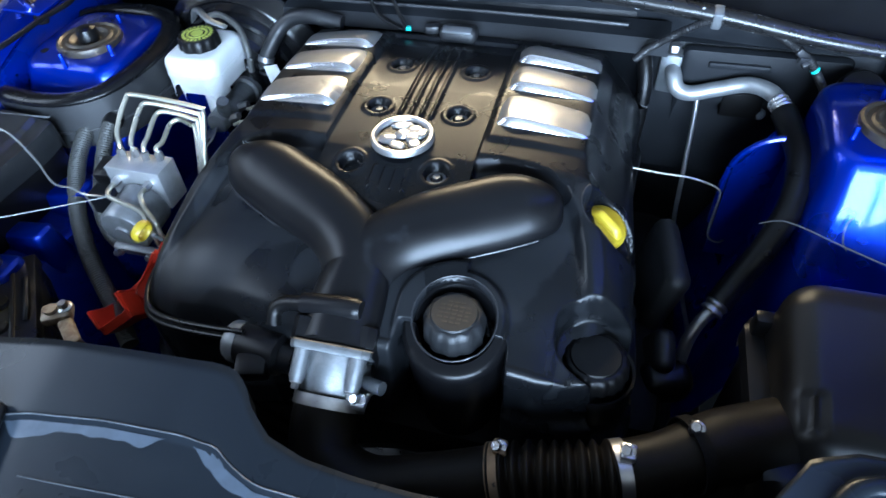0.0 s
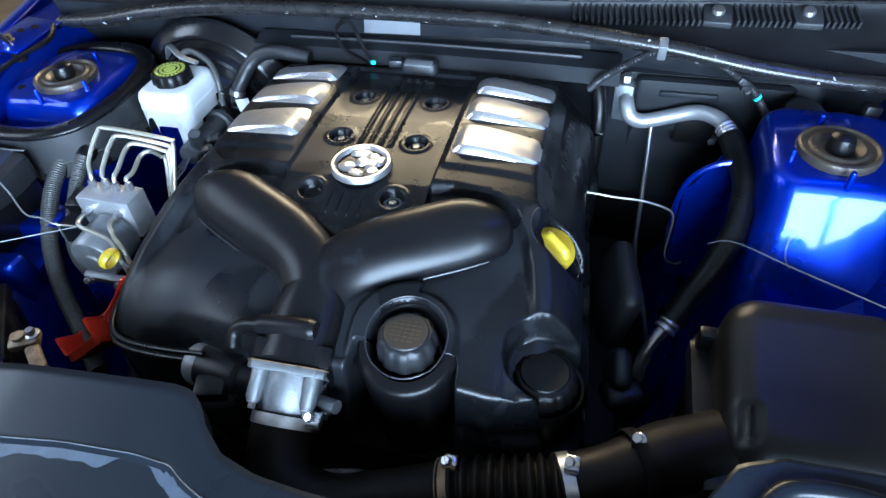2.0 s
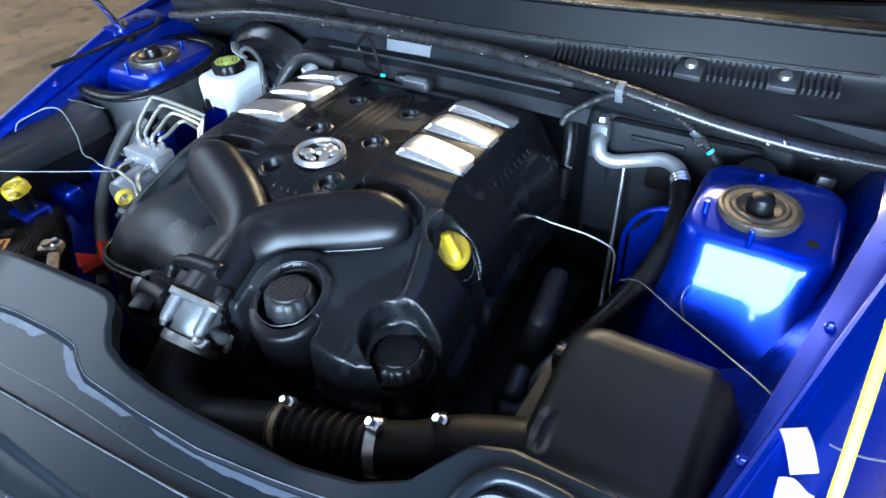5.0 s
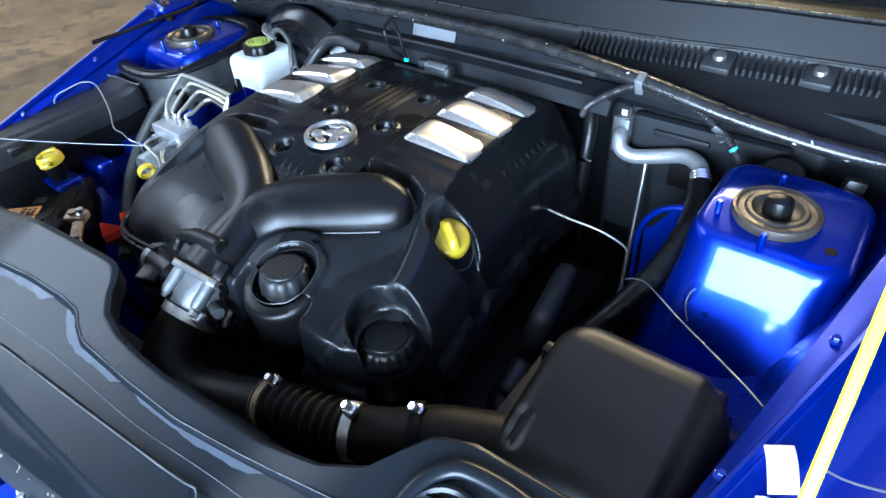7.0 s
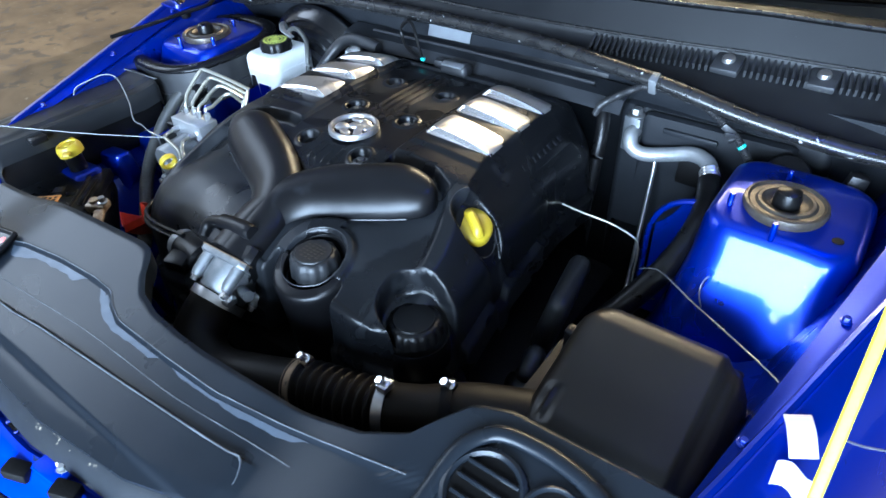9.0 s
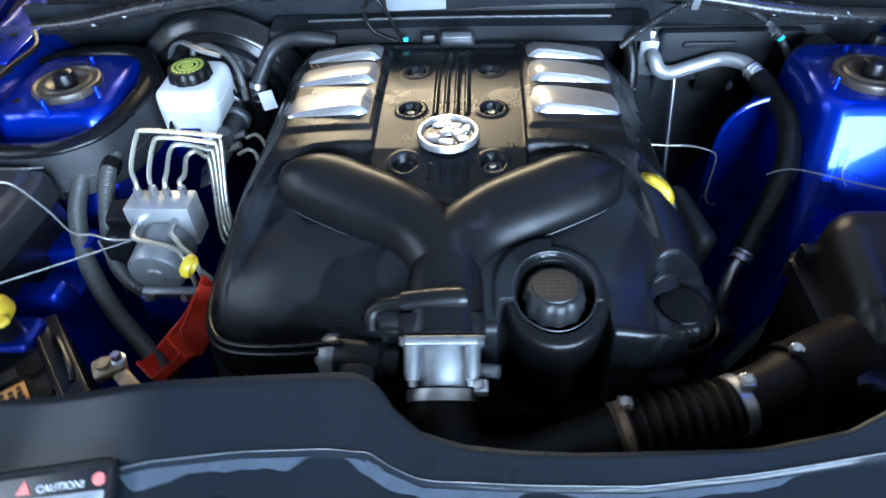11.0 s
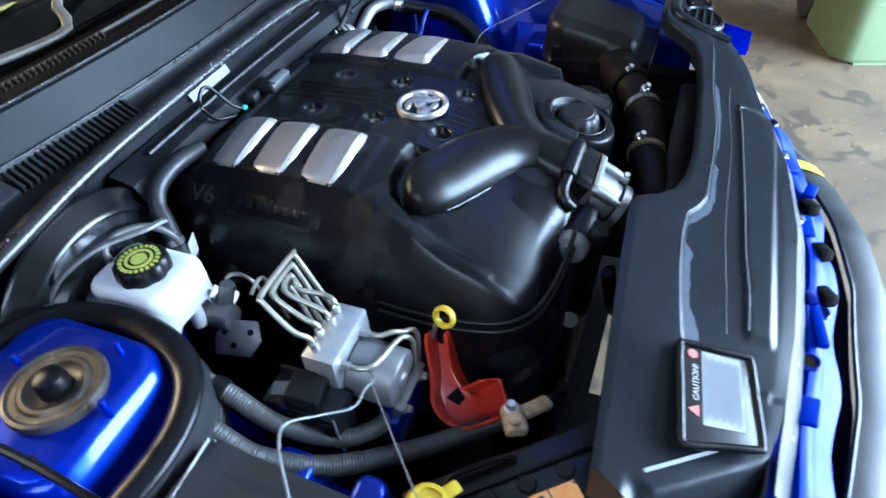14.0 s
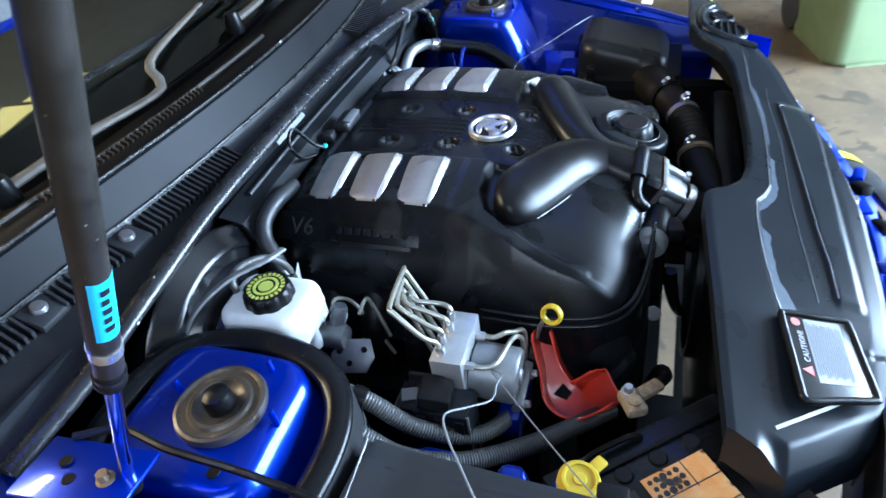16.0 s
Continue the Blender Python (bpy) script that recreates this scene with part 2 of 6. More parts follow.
TEAL = mat("teal_paint_mark", (0.05, 0.55, 0.50), (0.04, 0.45, 0.42), (0.4, 0.5), bump=0.03)
BIN = mat("green_bin_plastic", (0.150, 0.195, 0.092), (0.115, 0.155, 0.074), (0.45, 0.6), scale=5, fine=400, bump=0.2)
CONCRETE = mat("concrete_floor", (0.140, 0.096, 0.050), (0.076, 0.051, 0.026), (0.6, 0.85), scale=3.0, fine=60, bump=0.4,
               film=(0.56, 0.6, (0.060, 0.043, 0.026)), specks=((0.16, 0.13, 0.09), 0.66, 22))
PLASTER = mat("garage_wall_paint", (0.42, 0.385, 0.33), (0.34, 0.31, 0.265), (0.7, 0.85), scale=3, fine=120, bump=0.3)
CEIL = mat("garage_ceiling_board", (0.07, 0.056, 0.040), (0.05, 0.040, 0.029), (0.7, 0.85), scale=3, fine=120, bump=0.2)
MATTING = mat("grey_bonnet_mat", (0.12, 0.125, 0.13), (0.09, 0.094, 0.10), (0.7, 0.85), scale=15, fine=200, bump=0.6)
TYRE = mat("tyre_rubber", (0.02, 0.02, 0.021), (0.03, 0.03, 0.03), (0.6, 0.8), bump=0.4)
GLASS = bpy.data.materials.new("windscreen_glass")
GLASS.use_nodes = True
_g = GLASS.node_tree.nodes["Principled BSDF"]
_g.inputs["Base Color"].default_value = (0.55, 0.62, 0.58, 1)
_g.inputs["Roughness"].default_value, _g.inputs["Transmission Weight"].default_value, _g.inputs["IOR"].default_value = 0.02, 1.0, 1.5

# ---- mesh helpers ----
ORIGIN = {}


def finish(bm, sharp=38.0, name="mesh"):
    bmesh.ops.recalc_face_normals(bm, faces=bm.faces)
    me = bpy.data.meshes.new(name)
    bm.to_mesh(me)
    bm.free()
    me.polygons.foreach_set("use_smooth", [True] * len(me.polygons))
    me.set_sharp_from_angle(angle=radians(sharp))
    return me


def thing(name, base, label, category, group="", kind=""):
    """A top-level Empty at its base, which parents its parts."""
    ob = new(name)
    ob.empty_display_size = 0.02
    ob.location = base
    ORIGIN[ob] = Vector(base)
    return tagged(ob, label, category, group, kind)


def part(name, bm, material, parent, label="", sharp=38.0):
    """One bmesh, given in world places, as one mesh under a thing or a part."""
    o = ORIGIN[parent]
    bmesh.ops.translate(bm, vec=-o, verts=bm.verts)
    ob = new(name, finish(bm, sharp, name))
    ob.data.materials.append(material)
    ob.parent = parent
    ORIGIN[ob] = o
    return tagged(ob, label)


def solo(name, bm, material, label, category, group="", kind="", base=None, sharp=38.0):
    """A thing of one mesh, with its origin at base."""
    o = Vector(base) if base else Vector((0, 0, 0))
    bmesh.ops.translate(bm, vec=-o, verts=bm.verts)
    ob = new(name, finish(bm, sharp, name))
    ob.location = o
    ob.data.materials.append(material)
    ORIGIN[ob] = o
    return tagged(ob, label, category, group, kind)


def join(*bms):
    """Several bmeshes as one."""
    out = bms[0]
    for b in bms[1:]:
        me = bpy.data.meshes.new("tmp")
        b.to_mesh(me)
        b.free()
        out.from_mesh(me)
        bpy.data.meshes.remove(me)
    return out


def move(bm, m):
    bmesh.ops.transform(bm, matrix=m, verts=bm.verts)
    return bm


def at(c, rx=0, ry=0, rz=0):
    return pose(*c, rx, ry, rz)


def axis(c, d, up=(0, 0, 1)):
    """A matrix that carries +z onto d, at c."""
    return Matrix.Translation(c) @ Vector(d).normalized().to_track_quat("Z", "Y").to_matrix().to_4x4()


def box(size, m=None, bevel=0.003, seg=2, taper=1.0):
    bm = bmesh.new()
    bmesh.ops.create_cube(bm, size=1.0)
    for v in bm.verts:
        k = taper if v.co.z > 0 else 1.0
        v.co = Vector((v.co.x * size[0] * k, v.co.y * size[1] * k, v.co.z * size[2]))
    if bevel:
        bmesh.ops.bevel(bm, geom=list(bm.edges), offset=bevel, segments=seg, profile=0.5, affect="EDGES", clamp_overlap=True)
    return move(bm, m) if m else bm


def prism(pts, z0, z1, m=None, bevel=0.002, seg=2, top_scale=1.0):
    """A polygon in the plane, drawn up from z0 to z1, its rims rounded."""
    bm = bmesh.new()
    cx, cy = sum(p[0] for p in pts) / len(pts), sum(p[1] for p in pts) / len(pts)
    lo = [bm.verts.new((x, y, z0)) for x, y in pts]
    hi = [bm.verts.new((cx + (x - cx) * top_scale, cy + (y - cy) * top_scale, z1)) for x, y in pts]
    bm.faces.new(lo[::-1])
    bm.faces.new(hi)
    for i in range(len(pts)):
        j = (i + 1) % len(pts)
        bm.faces.new((lo[i], lo[j], hi[j], hi[i]))
    if bevel:
        rims = [e for e in bm.edges if abs(e.verts[0].co.z - e.verts[1].co.z) < 1e-6]
        bmesh.ops.bevel(bm, geom=rims, offset=bevel, segments=seg, profile=0.5, affect="EDGES", clamp_overlap=True)
    return move(bm, m) if m else bm


def lathe(profile, seg=32, m=None, wob=None, arc=360.0):
    """A profile of (radius, height), turned about z. wob(angle, radius, height) may change the radius."""
    bm = bmesh.new()
    full = arc >= 359.9
    n = seg if full else seg + 1
    rings = []
    for r, z in profile:
        if r < 1e-6:
            rings.append([bm.verts.new((0, 0, z))])
            continue
        ring = []
        for i in range(n):
            a = radians(arc) * i / seg
            rr = r if wob is None else wob(a, r, z)
            ring.append(bm.verts.new((rr * math.cos(a), rr * math.sin(a), z)))
        rings.append(ring)
    for a, b in zip(rings, rings[1:]):
        for i in range(seg):
            j = (i + 1) % n
            if len(a) == 1 and len(b) > 1:
                bm.faces.new((a[0], b[i], b[j]))
            elif len(b) == 1 and len(a) > 1:
                bm.faces.new((a[i], a[j], b[0]))
            elif len(a) > 1:
                bm.faces.new((a[i], a[j], b[j], b[i]))
    return move(bm, m) if m else bm


def curve(pts, n=48):
    """A Catmull-Rom curve through pts, cut into n even pieces."""
    p = [Vector(q) for q in pts]
    p = [2 * p[0] - p[1]] + p + [2 * p[-1] - p[-2]]
    fine = []
    for i in range(1, len(p) - 2):
        for k in range(20):
            t = k / 20
            a, b, c, d = p[i - 1], p[i], p[i + 1], p[i + 2]
            fine.append(0.5 * (2 * b + (c - a) * t + (2 * a - 5 * b + 4 * c - d) * t * t + (3 * b - a - 3 * c + d) * t ** 3))
    fine.append(p[-2])
    run = [0.0]
    for a, b in zip(fine, fine[1:]):
        run.append(run[-1] + (b - a).length)
    out, j = [], 0
    for i in range(n + 1):
        s = run[-1] * i / n
        while j < len(run) - 2 and run[j + 1] < s:
            j += 1
        f = (s - run[j]) / max(run[j + 1] - run[j], 1e-9)
        out.append(fine[j].lerp(fine[j + 1], min(max(f, 0), 1)))
    return out, run[-1]


def tube(pts, r, n=48, seg=12, rf=None, flat=1.0, straight=False, up=(0, 0, 1)):
    """A round bar or hose along a smooth curve. rf(s, length): its radius s metres along; flat squeezes it along up."""
    path, length = ([Vector(q) for q in pts], 1.0) if straight else curve(pts, n)
    bm = bmesh.new()
    rings, s = [], 0.0
    for i, p in enumerate(path):
        d = (path[min(i + 1, len(path) - 1)] - path[max(i - 1, 0)]).normalized()
        u = Vector(up) if abs(d.dot(Vector(up))) < 0.98 else Vector((0.3, 1, 0))
        side = d.cross(u).normalized()
        top = side.cross(d).normalized()
        if i:
            s += (p - path[i - 1]).length
        rr = rf(s, length) if rf else r
        rings.append([bm.verts.new(p + side * rr * math.cos(2 * math.pi * k / seg) + top * rr * flat * math.sin(2 * math.pi * k / seg)) for k in range(seg)])
    for a, b in zip(rings, rings[1:]):
        for k in range(seg):
            bm.faces.new((a[k], a[(k + 1) % seg], b[(k + 1) % seg], b[k]))
    bm.faces.new(rings[0][::-1])
    bm.faces.new(rings[-1])
    return bm


def ribs(r, depth, pitch):
    return lambda s, length: r + depth * math.sin(2 * math.pi * s / pitch)


def field(fn, xs, ys):
    """A sheet of quads: fn(x, y) gives the place of each grid point."""
    bm = bmesh.new()
    v = [[bm.verts.new(fn(x, y)) for y in ys] for x in xs]
    for i in range(len(xs) - 1):
        for j in range(len(ys) - 1):
            bm.faces.new((v[i][j], v[i + 1][j], v[i + 1][j + 1], v[i][j + 1]))
    return bm


def thick(bm, t):
    """Gives a sheet thickness, away from its face normals."""
    bmesh.ops.recalc_face_normals(bm, faces=bm.faces)
    bmesh.ops.solidify(bm, geom=list(bm.faces), thickness=t)
    return bm


def steps(a, b, n):
    return [a + (b - a) * i / n for i in range(n + 1)]


def sstep(x, a, b):
    t = min(max((x - a) / (b - a), 0.0), 1.0)
    return t * t * (3 - 2 * t)


def interp(x, table):
    if x <= table[0][0]:
        return table[0][1]
    for (a, fa), (b, fb) in zip(table, table[1:]):
        if x <= b:
            t = (x - a) / (b - a)
            return fa + (fb - fa) * t * t * (3 - 2 * t)
    return table[-1][1]


def lerp_table(x, table):
    if x <= table[0][0]:
        return table[0][1]
    for (a, fa), (b, fb) in zip(table, table[1:]):
        if x <= b:
            return fa + (fb - fa) * (x - a) / (b - a)
    return table[-1][1]


def seg_dist(x, y, pts):
    best = 9.0
    for (ax, ay), (bx, by) in zip(pts, pts[1:]):
        t = ((x - ax) * (bx - ax) + (y - ay) * (by - ay)) / ((bx - ax) ** 2 + (by - ay) ** 2)
        t = min(max(t, 0), 1)
        best = min(best, math.hypot(x - ax - t * (bx - ax), y - ay - t * (by - ay)))
    return best


def lettering(body, size, m, depth=0.0006, extra=1.0):
    """Raised letters in the built-in font, as a bmesh."""
    cu = bpy.data.curves.new("letters", "FONT")
    cu.body, cu.size, cu.extrude, cu.align_x, cu.align_y = body, size, depth, "CENTER", "CENTER"
    cu.resolution_u, cu.space_character = 2, extra
    ob = bpy.data.objects.new("letters", cu)
    scene.collection.objects.link(ob)
    me = bpy.data.meshes.new_from_object(ob.evaluated_get(bpy.context.evaluated_depsgraph_get()))
    bm = bmesh.new()
    bm.from_mesh(me)
    bpy.data.objects.remove(ob)
    bpy.data.curves.remove(cu)
    bpy.data.meshes.remove(me)
    return move(bm, m)


def nut(r, h, m):
    return lathe([(0, 0), (r, 0), (r, h * 0.85), (r * 0.86, h), (0, h)], 6, m)


def bolt(r, h, m):
    """A flanged hexagon bolt head."""
    return join(lathe([(0, 0), (r * 1.45, 0), (r * 1.45, h * 0.2), (r * 1.2, h * 0.32), (0, h * 0.32)], 20, m), nut(r, h, m @ Matrix.Translation((0, 0, h * 0.3))))


def wrap(cx, cy, hx, hy, r, fil, top, wall, res=0.004, flare=0.0, lip=0.0, steep=2.6, turn=0.0):
    """A moulded hood: a rounded rectangle in plan whose top is top(x, y), with a filleted rim of radius fil and a wall below it."""
    w = wall / steep
    nx, ny = max(8, int((2 * hx + 2 * w) / res)), max(8, int((2 * hy + 2 * w) / res))
    ct, st = math.cos(radians(turn)), math.sin(radians(turn))

    def fn(x, y):
        qx, qy = abs(x) - (hx - r), abs(y) - (hy - r)
        sx, sy = (1 if x >= 0 else -1), (1 if y >= 0 else -1)
        if qx > 0 and qy > 0:
            ln = math.hypot(qx, qy)
            sd, gx, gy = ln - r, qx / ln * sx, qy / ln * sy
        elif qx > qy:
            sd, gx, gy = qx - r, sx, 0
        else:
            sd, gx, gy = qy - r, 0, sy
        fr = fil(cx + x * ct - y * st, cy + x * st + y * ct) if callable(fil) else fil
        if sd <= 0:
            u = min(-sd / fr, 1.0)
            px, py, dz = x, y, -fr * (1 - math.sqrt(max(0.0, 1 - (1 - u) ** 2)))
        else:
            fl = flare(gx, gy) if callable(flare) else flare
            o = sd * fl + lip * sstep(sd, w * 0.55, w * 0.62)
            px, py, dz = x - gx * sd, y - gy * sd, -fr - sd * steep
            zz = top(cx + px * ct - py * st, cy + px * st + py * ct) + dz
            px, py = px + gx * o, py + gy * o
            return (cx + px * ct - py * st, cy + px * st + py * ct, zz)
        wx, wy = cx + px * ct - py * st, cy + px * st + py * ct
        return (wx, wy, top(wx, wy) + dz)

    return field(fn, steps(-hx - w, hx + w, nx), steps(-hy - w, hy + w, ny))


# ================= the garage =================
def slab(x0, x1, y0, y1, z0, z1, bevel=0.0):
    return box((x1 - x0, y1 - y0, z1 - z0), at(((x0 + x1) / 2, (y0 + y1) / 2, (z0 + z1) / 2)), bevel)


solo("floor", slab(-60, 60, -60, 60, -0.1, 0.0), CONCRETE, "stained brown-grey concrete garage floor", "floor", kind="structure")
solo("wall_back", slab(-5.2, 6.8, 6.0, 6.2, 0, 2.9), PLASTER, "plain painted garage wall behind the car", "wall", kind="structure")
solo("wall_left", slab(-5.2, -5.0, -4.0, 6.0, 0, 2.9), PLASTER, "plain painted garage side wall", "wall", kind="structure")
solo("wall_right", slab(6.6, 6.8, -4.0, 6.0, 0, 2.9), PLASTER, "plain painted garage side wall", "wall", kind="structure")
_w = join(slab(-5.2, -0.15, -4.2, -4.0, 0, 2.9), slab(3.2, 6.8, -4.2, -4.0, 0, 2.9), slab(-0.15, 3.2, -4.2, -4.0, 2.65, 2.9))
solo("wall_front", _w, PLASTER, "painted garage wall with the wide open doorway", "wall", kind="structure")
# the skylight opening is added to let the fill lamp through
solo("ceiling", join(slab(-2.15, 6.8, -4.2, 6.2, 2.9, 3.0), slab(-5.2, -4.45, -4.2, 6.2, 2.9, 3.0), slab(-4.45, -2.15, -4.2, -1.9, 2.9, 3.0), slab(-4.45, -2.15, 0.1, 6.2, 2.9, 3.0)), CEIL, "plain board garage ceiling, opened for an added skylight", "ceiling", kind="structure")


def wheelie_bin(x, y, rz):
    b = thing("wheelie_bin", (x, y, 0), "green plastic wheelie bin on the concrete floor", "bin")
    m = at((x, y, 0), 0, 0, rz)
    rr = 0.07
    outline = [(sx * (0.24 - rr) + rr * math.cos(a), sy * (0.25 - rr) + rr * math.sin(a)) for sx, sy, a0 in ((1, 1, 0), (-1, 1, 90), (-1, -1, 180), (1, -1, 270)) for a in [radians(a0 + 15 * k) for k in range(7)]]
    part("body", prism(outline, 0.0, 0.95, m, 0.03, 4, 1.12), BIN, b)
    part("base_rib", prism([(x * 0.99, y * 0.99) for x, y in outline], 0.0, 0.05, m @ at((0, 0, 0.06)), 0.004, 2), BIN, b)
    part("rim", box((0.57, 0.62, 0.05), m @ at((0, 0.01, 0.955)), 0.012), BIN, b)
    part("lid", box((0.56, 0.64, 0.05), m @ at((0, 0.02, 1.005)), 0.02, 3), BIN, b)
    for s in (-1, 1):
        w = part("wheel", lathe([(0, -0.02), (0.07, -0.02), (0.1, -0.015), (0.1, 0.015), (0.07, 0.02), (0, 0.02)], 28, m @ at((s * 0.235, 0.27, 0.1), 0, 90)), TYRE, b)


wheelie_bin(2.50, -1.29, -76)

# ================= bonnet, windscreen, cowl =================
bonnet = thing("bonnet", (0, 0.2, 1.25), "open blue car bonnet with a grey insulating mat beneath", "car bonnet")
BM = look((0, 0.2, 1.28), (0, -0.62, 2.2)) @ at((0, 0, 0), -90)


def bonnet_skin(x, s):
    # s: metres from the hinge edge; x across
    return BM @ Vector((x * (1 - 0.10 * s), s, 0.05 - 0.10 * (x / 0.75) ** 2))


part("skin", thick(field(bonnet_skin, steps(-0.78, 0.78, 24), steps(0.0, 1.2, 16)), 0.004), BLUE, bonnet)
for s in (-1, 1):
    part("side_rail", box((0.10, 1.1, 0.03), BM @ at((s * 0.63, 0.6, -0.035)), 0.01), BLUE_DULL, bonnet)
for s in (0.05, 1.15):
    part("cross_rail", box((1.3, 0.09, 0.03), BM @ at((0, s, -0.025)), 0.01), BLUE_DULL, bonnet)
part("insulation_mat", box((1.30, 1.08, 0.02), BM @ at((0, 0.6, -0.055)), 0.008), MATTING, bonnet, "grey felt insulation mat")

stay = thing("bonnet_stay", (-0.700, 0.03, 0.93), "black gas bonnet stay with a blue sticker", "gas strut")
SA, SB = Vector((-0.681, 0.027, 0.925)), Vector((-0.688, -0.296, 1.62))
part("rod", tube([SA, SA.lerp(SB, 0.15), SA.lerp(SB, 0.30)], 0.0062, 8, 16), CHROME, stay, "bright chrome rod")
cyl = part("cylinder", tube([SA.lerp(SB, 0.26), SA.lerp(SB, 0.28), SA.lerp(SB, 0.65), SB], 0.0106, 60, 24), STAY, stay, "dusty black cylinder")
part("collar", tube([SA.lerp(SB, 0.245), SA.lerp(SB, 0.26), SA.lerp(SB, 0.275)], 0.0116, 24, 20, lambda s, L: 0.0118 - 0.0014 * (0.5 + 0.5 * math.cos(s * 2 * math.pi / 0.011))), BLACK, stay, "crimped end collar")
AX = (SB - SA).normalized()
OUT = (Vector((-0.20, -0.98, 0)) - AX * AX.dot(Vector((-0.20, -0.98, 0)))).normalized()
SIDE = AX.cross(OUT)


def on_stay(f, a, r=0.0109):
    return SA.lerp(SB, f) + (OUT * math.cos(a) + SIDE * math.sin(a)) * r


part("sticker", thick(field(on_stay, steps(0.335, 0.412, 6), steps(-0.95, 0.95, 12)), 0.0002), CYAN, cyl, "bright blue printed sticker")
for k in range(5):
    part("print_bar", thick(field(lambda f, a: on_stay(f, a, 0.0112), steps(0.348 + 0.012 * k, 0.355 + 0.012 * k, 2), steps(-0.35, 0.20 - 0.1 * (k % 2), 4)), 0.0001), LABEL_BLACK, cyl)
part("end_band", tube([SA.lerp(SB, f) for f in (0.300, 0.306, 0.312)], 0.0116, 6, 24), BRIGHT, cyl, "bright band")
part("ball_joint", lathe([(0, -0.012), (0.009, -0.01), (0.012, 0), (0.009, 0.01), (0, 0.012)], 20, at(SA)), DARK, stay)

windscreen = thing("windscreen", (0, 0.36, 1.02), "car windscreen with reflections of the bonnet", "windscreen")


def glass_fn(x, s):
    return Vector((x, 0.36 + 0.13 * (x / 0.7) ** 2 + s * 0.82, 1.03 + s * 0.57))


part("glass", thick(field(glass_fn, steps(-0.72, 0.72, 30), steps(0, 0.9, 6)), 0.005), GLASS, windscreen)
part("black_band", thick(field(lambda x, s: glass_fn(x, s) + Vector((0, 0.004, -0.008)), steps(-0.72, 0.72, 30), steps(0, 0.07, 2)), 0.002), BLACK, windscreen)
dash = solo("dashboard", wrap(0, 0.98, 0.72, 0.42, 0.1, 0.06, lambda x, y: 1.0 + 0.05 * sstep(y, 0.7, 1.3), 0.3, 0.03), DUSTY, "dark grey dashboard behind the windscreen", "dashboard", base=(0, 0.98, 0.7))


for sx in (-1, 1):
    seat = thing("car_seat", (sx * 0.36, 1.75, 0.4), "pale beige car seat seen through the windscreen", "car seat", "front seats")
    part("backrest", box((0.46, 0.14, 0.62), at((sx * 0.36, 1.85, 0.85), -14), 0.05, 3), SEAT, seat)
    part("headrest", box((0.26, 0.10, 0.16), at((sx * 0.36, 1.95, 1.25), -10), 0.04, 3), SEAT, seat)
    part("cushion", box((0.46, 0.46, 0.14), at((sx * 0.36, 1.58, 0.52)), 0.05, 3), SEAT, seat)
# added yellow sheets stand in for bright reflections in the windscreen
for x, y, rz in ((-0.06, 0.645, 6), (-0.19, 0.650, 12)):
    solo("dashboard_paper", box((0.115, 0.07, 0.002), at((x, y, 1.002), 0, 0, rz), 0), YELLOW_GLARE, "pale yellow sheet on the dashboard, standing in for a windscreen reflection", "paper", "dashboard papers", base=(x, y, 1.002))


SEAL = [(-0.70, 0.16, 0.925), (-0.60, 0.145, 0.940), (-0.48, 0.135, 0.966), (-0.34, 0.137, 0.982), (-0.15, 0.142, 0.986), (0.0, 0.144, 0.986), (0.15, 0.138, 0.985), (0.34, 0.116, 0.976), (0.48, 0.114, 0.954), (0.60, 0.126, 0.937), (0.70, 0.15, 0.925)]


def cowl_y(x):
    return 0.150 + 0.20 * x * x


cowl = thing("cowl_panel", (0, 0.18, 0.97), "black plastic cowl panel with vent slots below the windscreen", "cowl panel")


def cowl_fn(x, s):
    # s 0 at the seal, 1 at the slots, 2 at the riser's foot, 3 its crest, 4 back down to the wipers
    y = cowl_y(x)
    sy, sz = lerp_table(x, [(p[0], p[1]) for p in SEAL]), lerp_table(x, [(p[0], p[2]) for p in SEAL])
    prof = [(0, (sy + 0.004 - y, min(sz - 0.006, 0.974) + 0.05 * max(0, abs(x) - 0.45))), (1, (0.015, 0.980)), (1.6, (0.030, 0.990)), (2, (0.034, 1.0)), (3, (0.050, 1.048)), (3.4, (0.075, 1.054)), (4, (0.20, 1.02)), (5, (0.25, 0.98))]
    for (a, pa), (b, pb) in zip(prof, prof[1:]):
        if s <= b:
            t = (s - a) / (b - a)
            return (x, y + pa[0] + (pb[0] - pa[0]) * t, pa[1] + (pb[1] - pa[1]) * t - 0.05 * max(0, abs(x) - 0.45))
    return (x, y + 0.25, 0.98)


part("panel", thick(field(cowl_fn, steps(-0.70, 0.70, 70), [0, 0.3, 0.7, 1, 1.3, 1.6, 1.8, 2]), 0.003), COWL, cowl)
part("riser", thick(field(cowl_fn, steps(-0.70, 0.70, 70), [2, 2.3, 2.6, 2.9, 3, 3.2, 3.4, 3.6, 4, 4.5, 5]), 0.003), RISER, cowl, "dark satin riser below the windscreen")
part("riser_foot", tube([Vector(cowl_fn(x, 2.0)) + Vector((0, -0.003, 0.001)) for x in steps(-0.66, 0.66, 40)], 0.0022, 120, 6), SEAL_RUBBER, cowl, "flecked worn edge")
part("riser_crest", tube([Vector(cowl_fn(x, 3.1)) + Vector((0, 0, 0.002)) for x in steps(-0.68, 0.68, 40)], 0.0024, 120, 6), SEAL_RUBBER, cowl, "flecked worn edge")
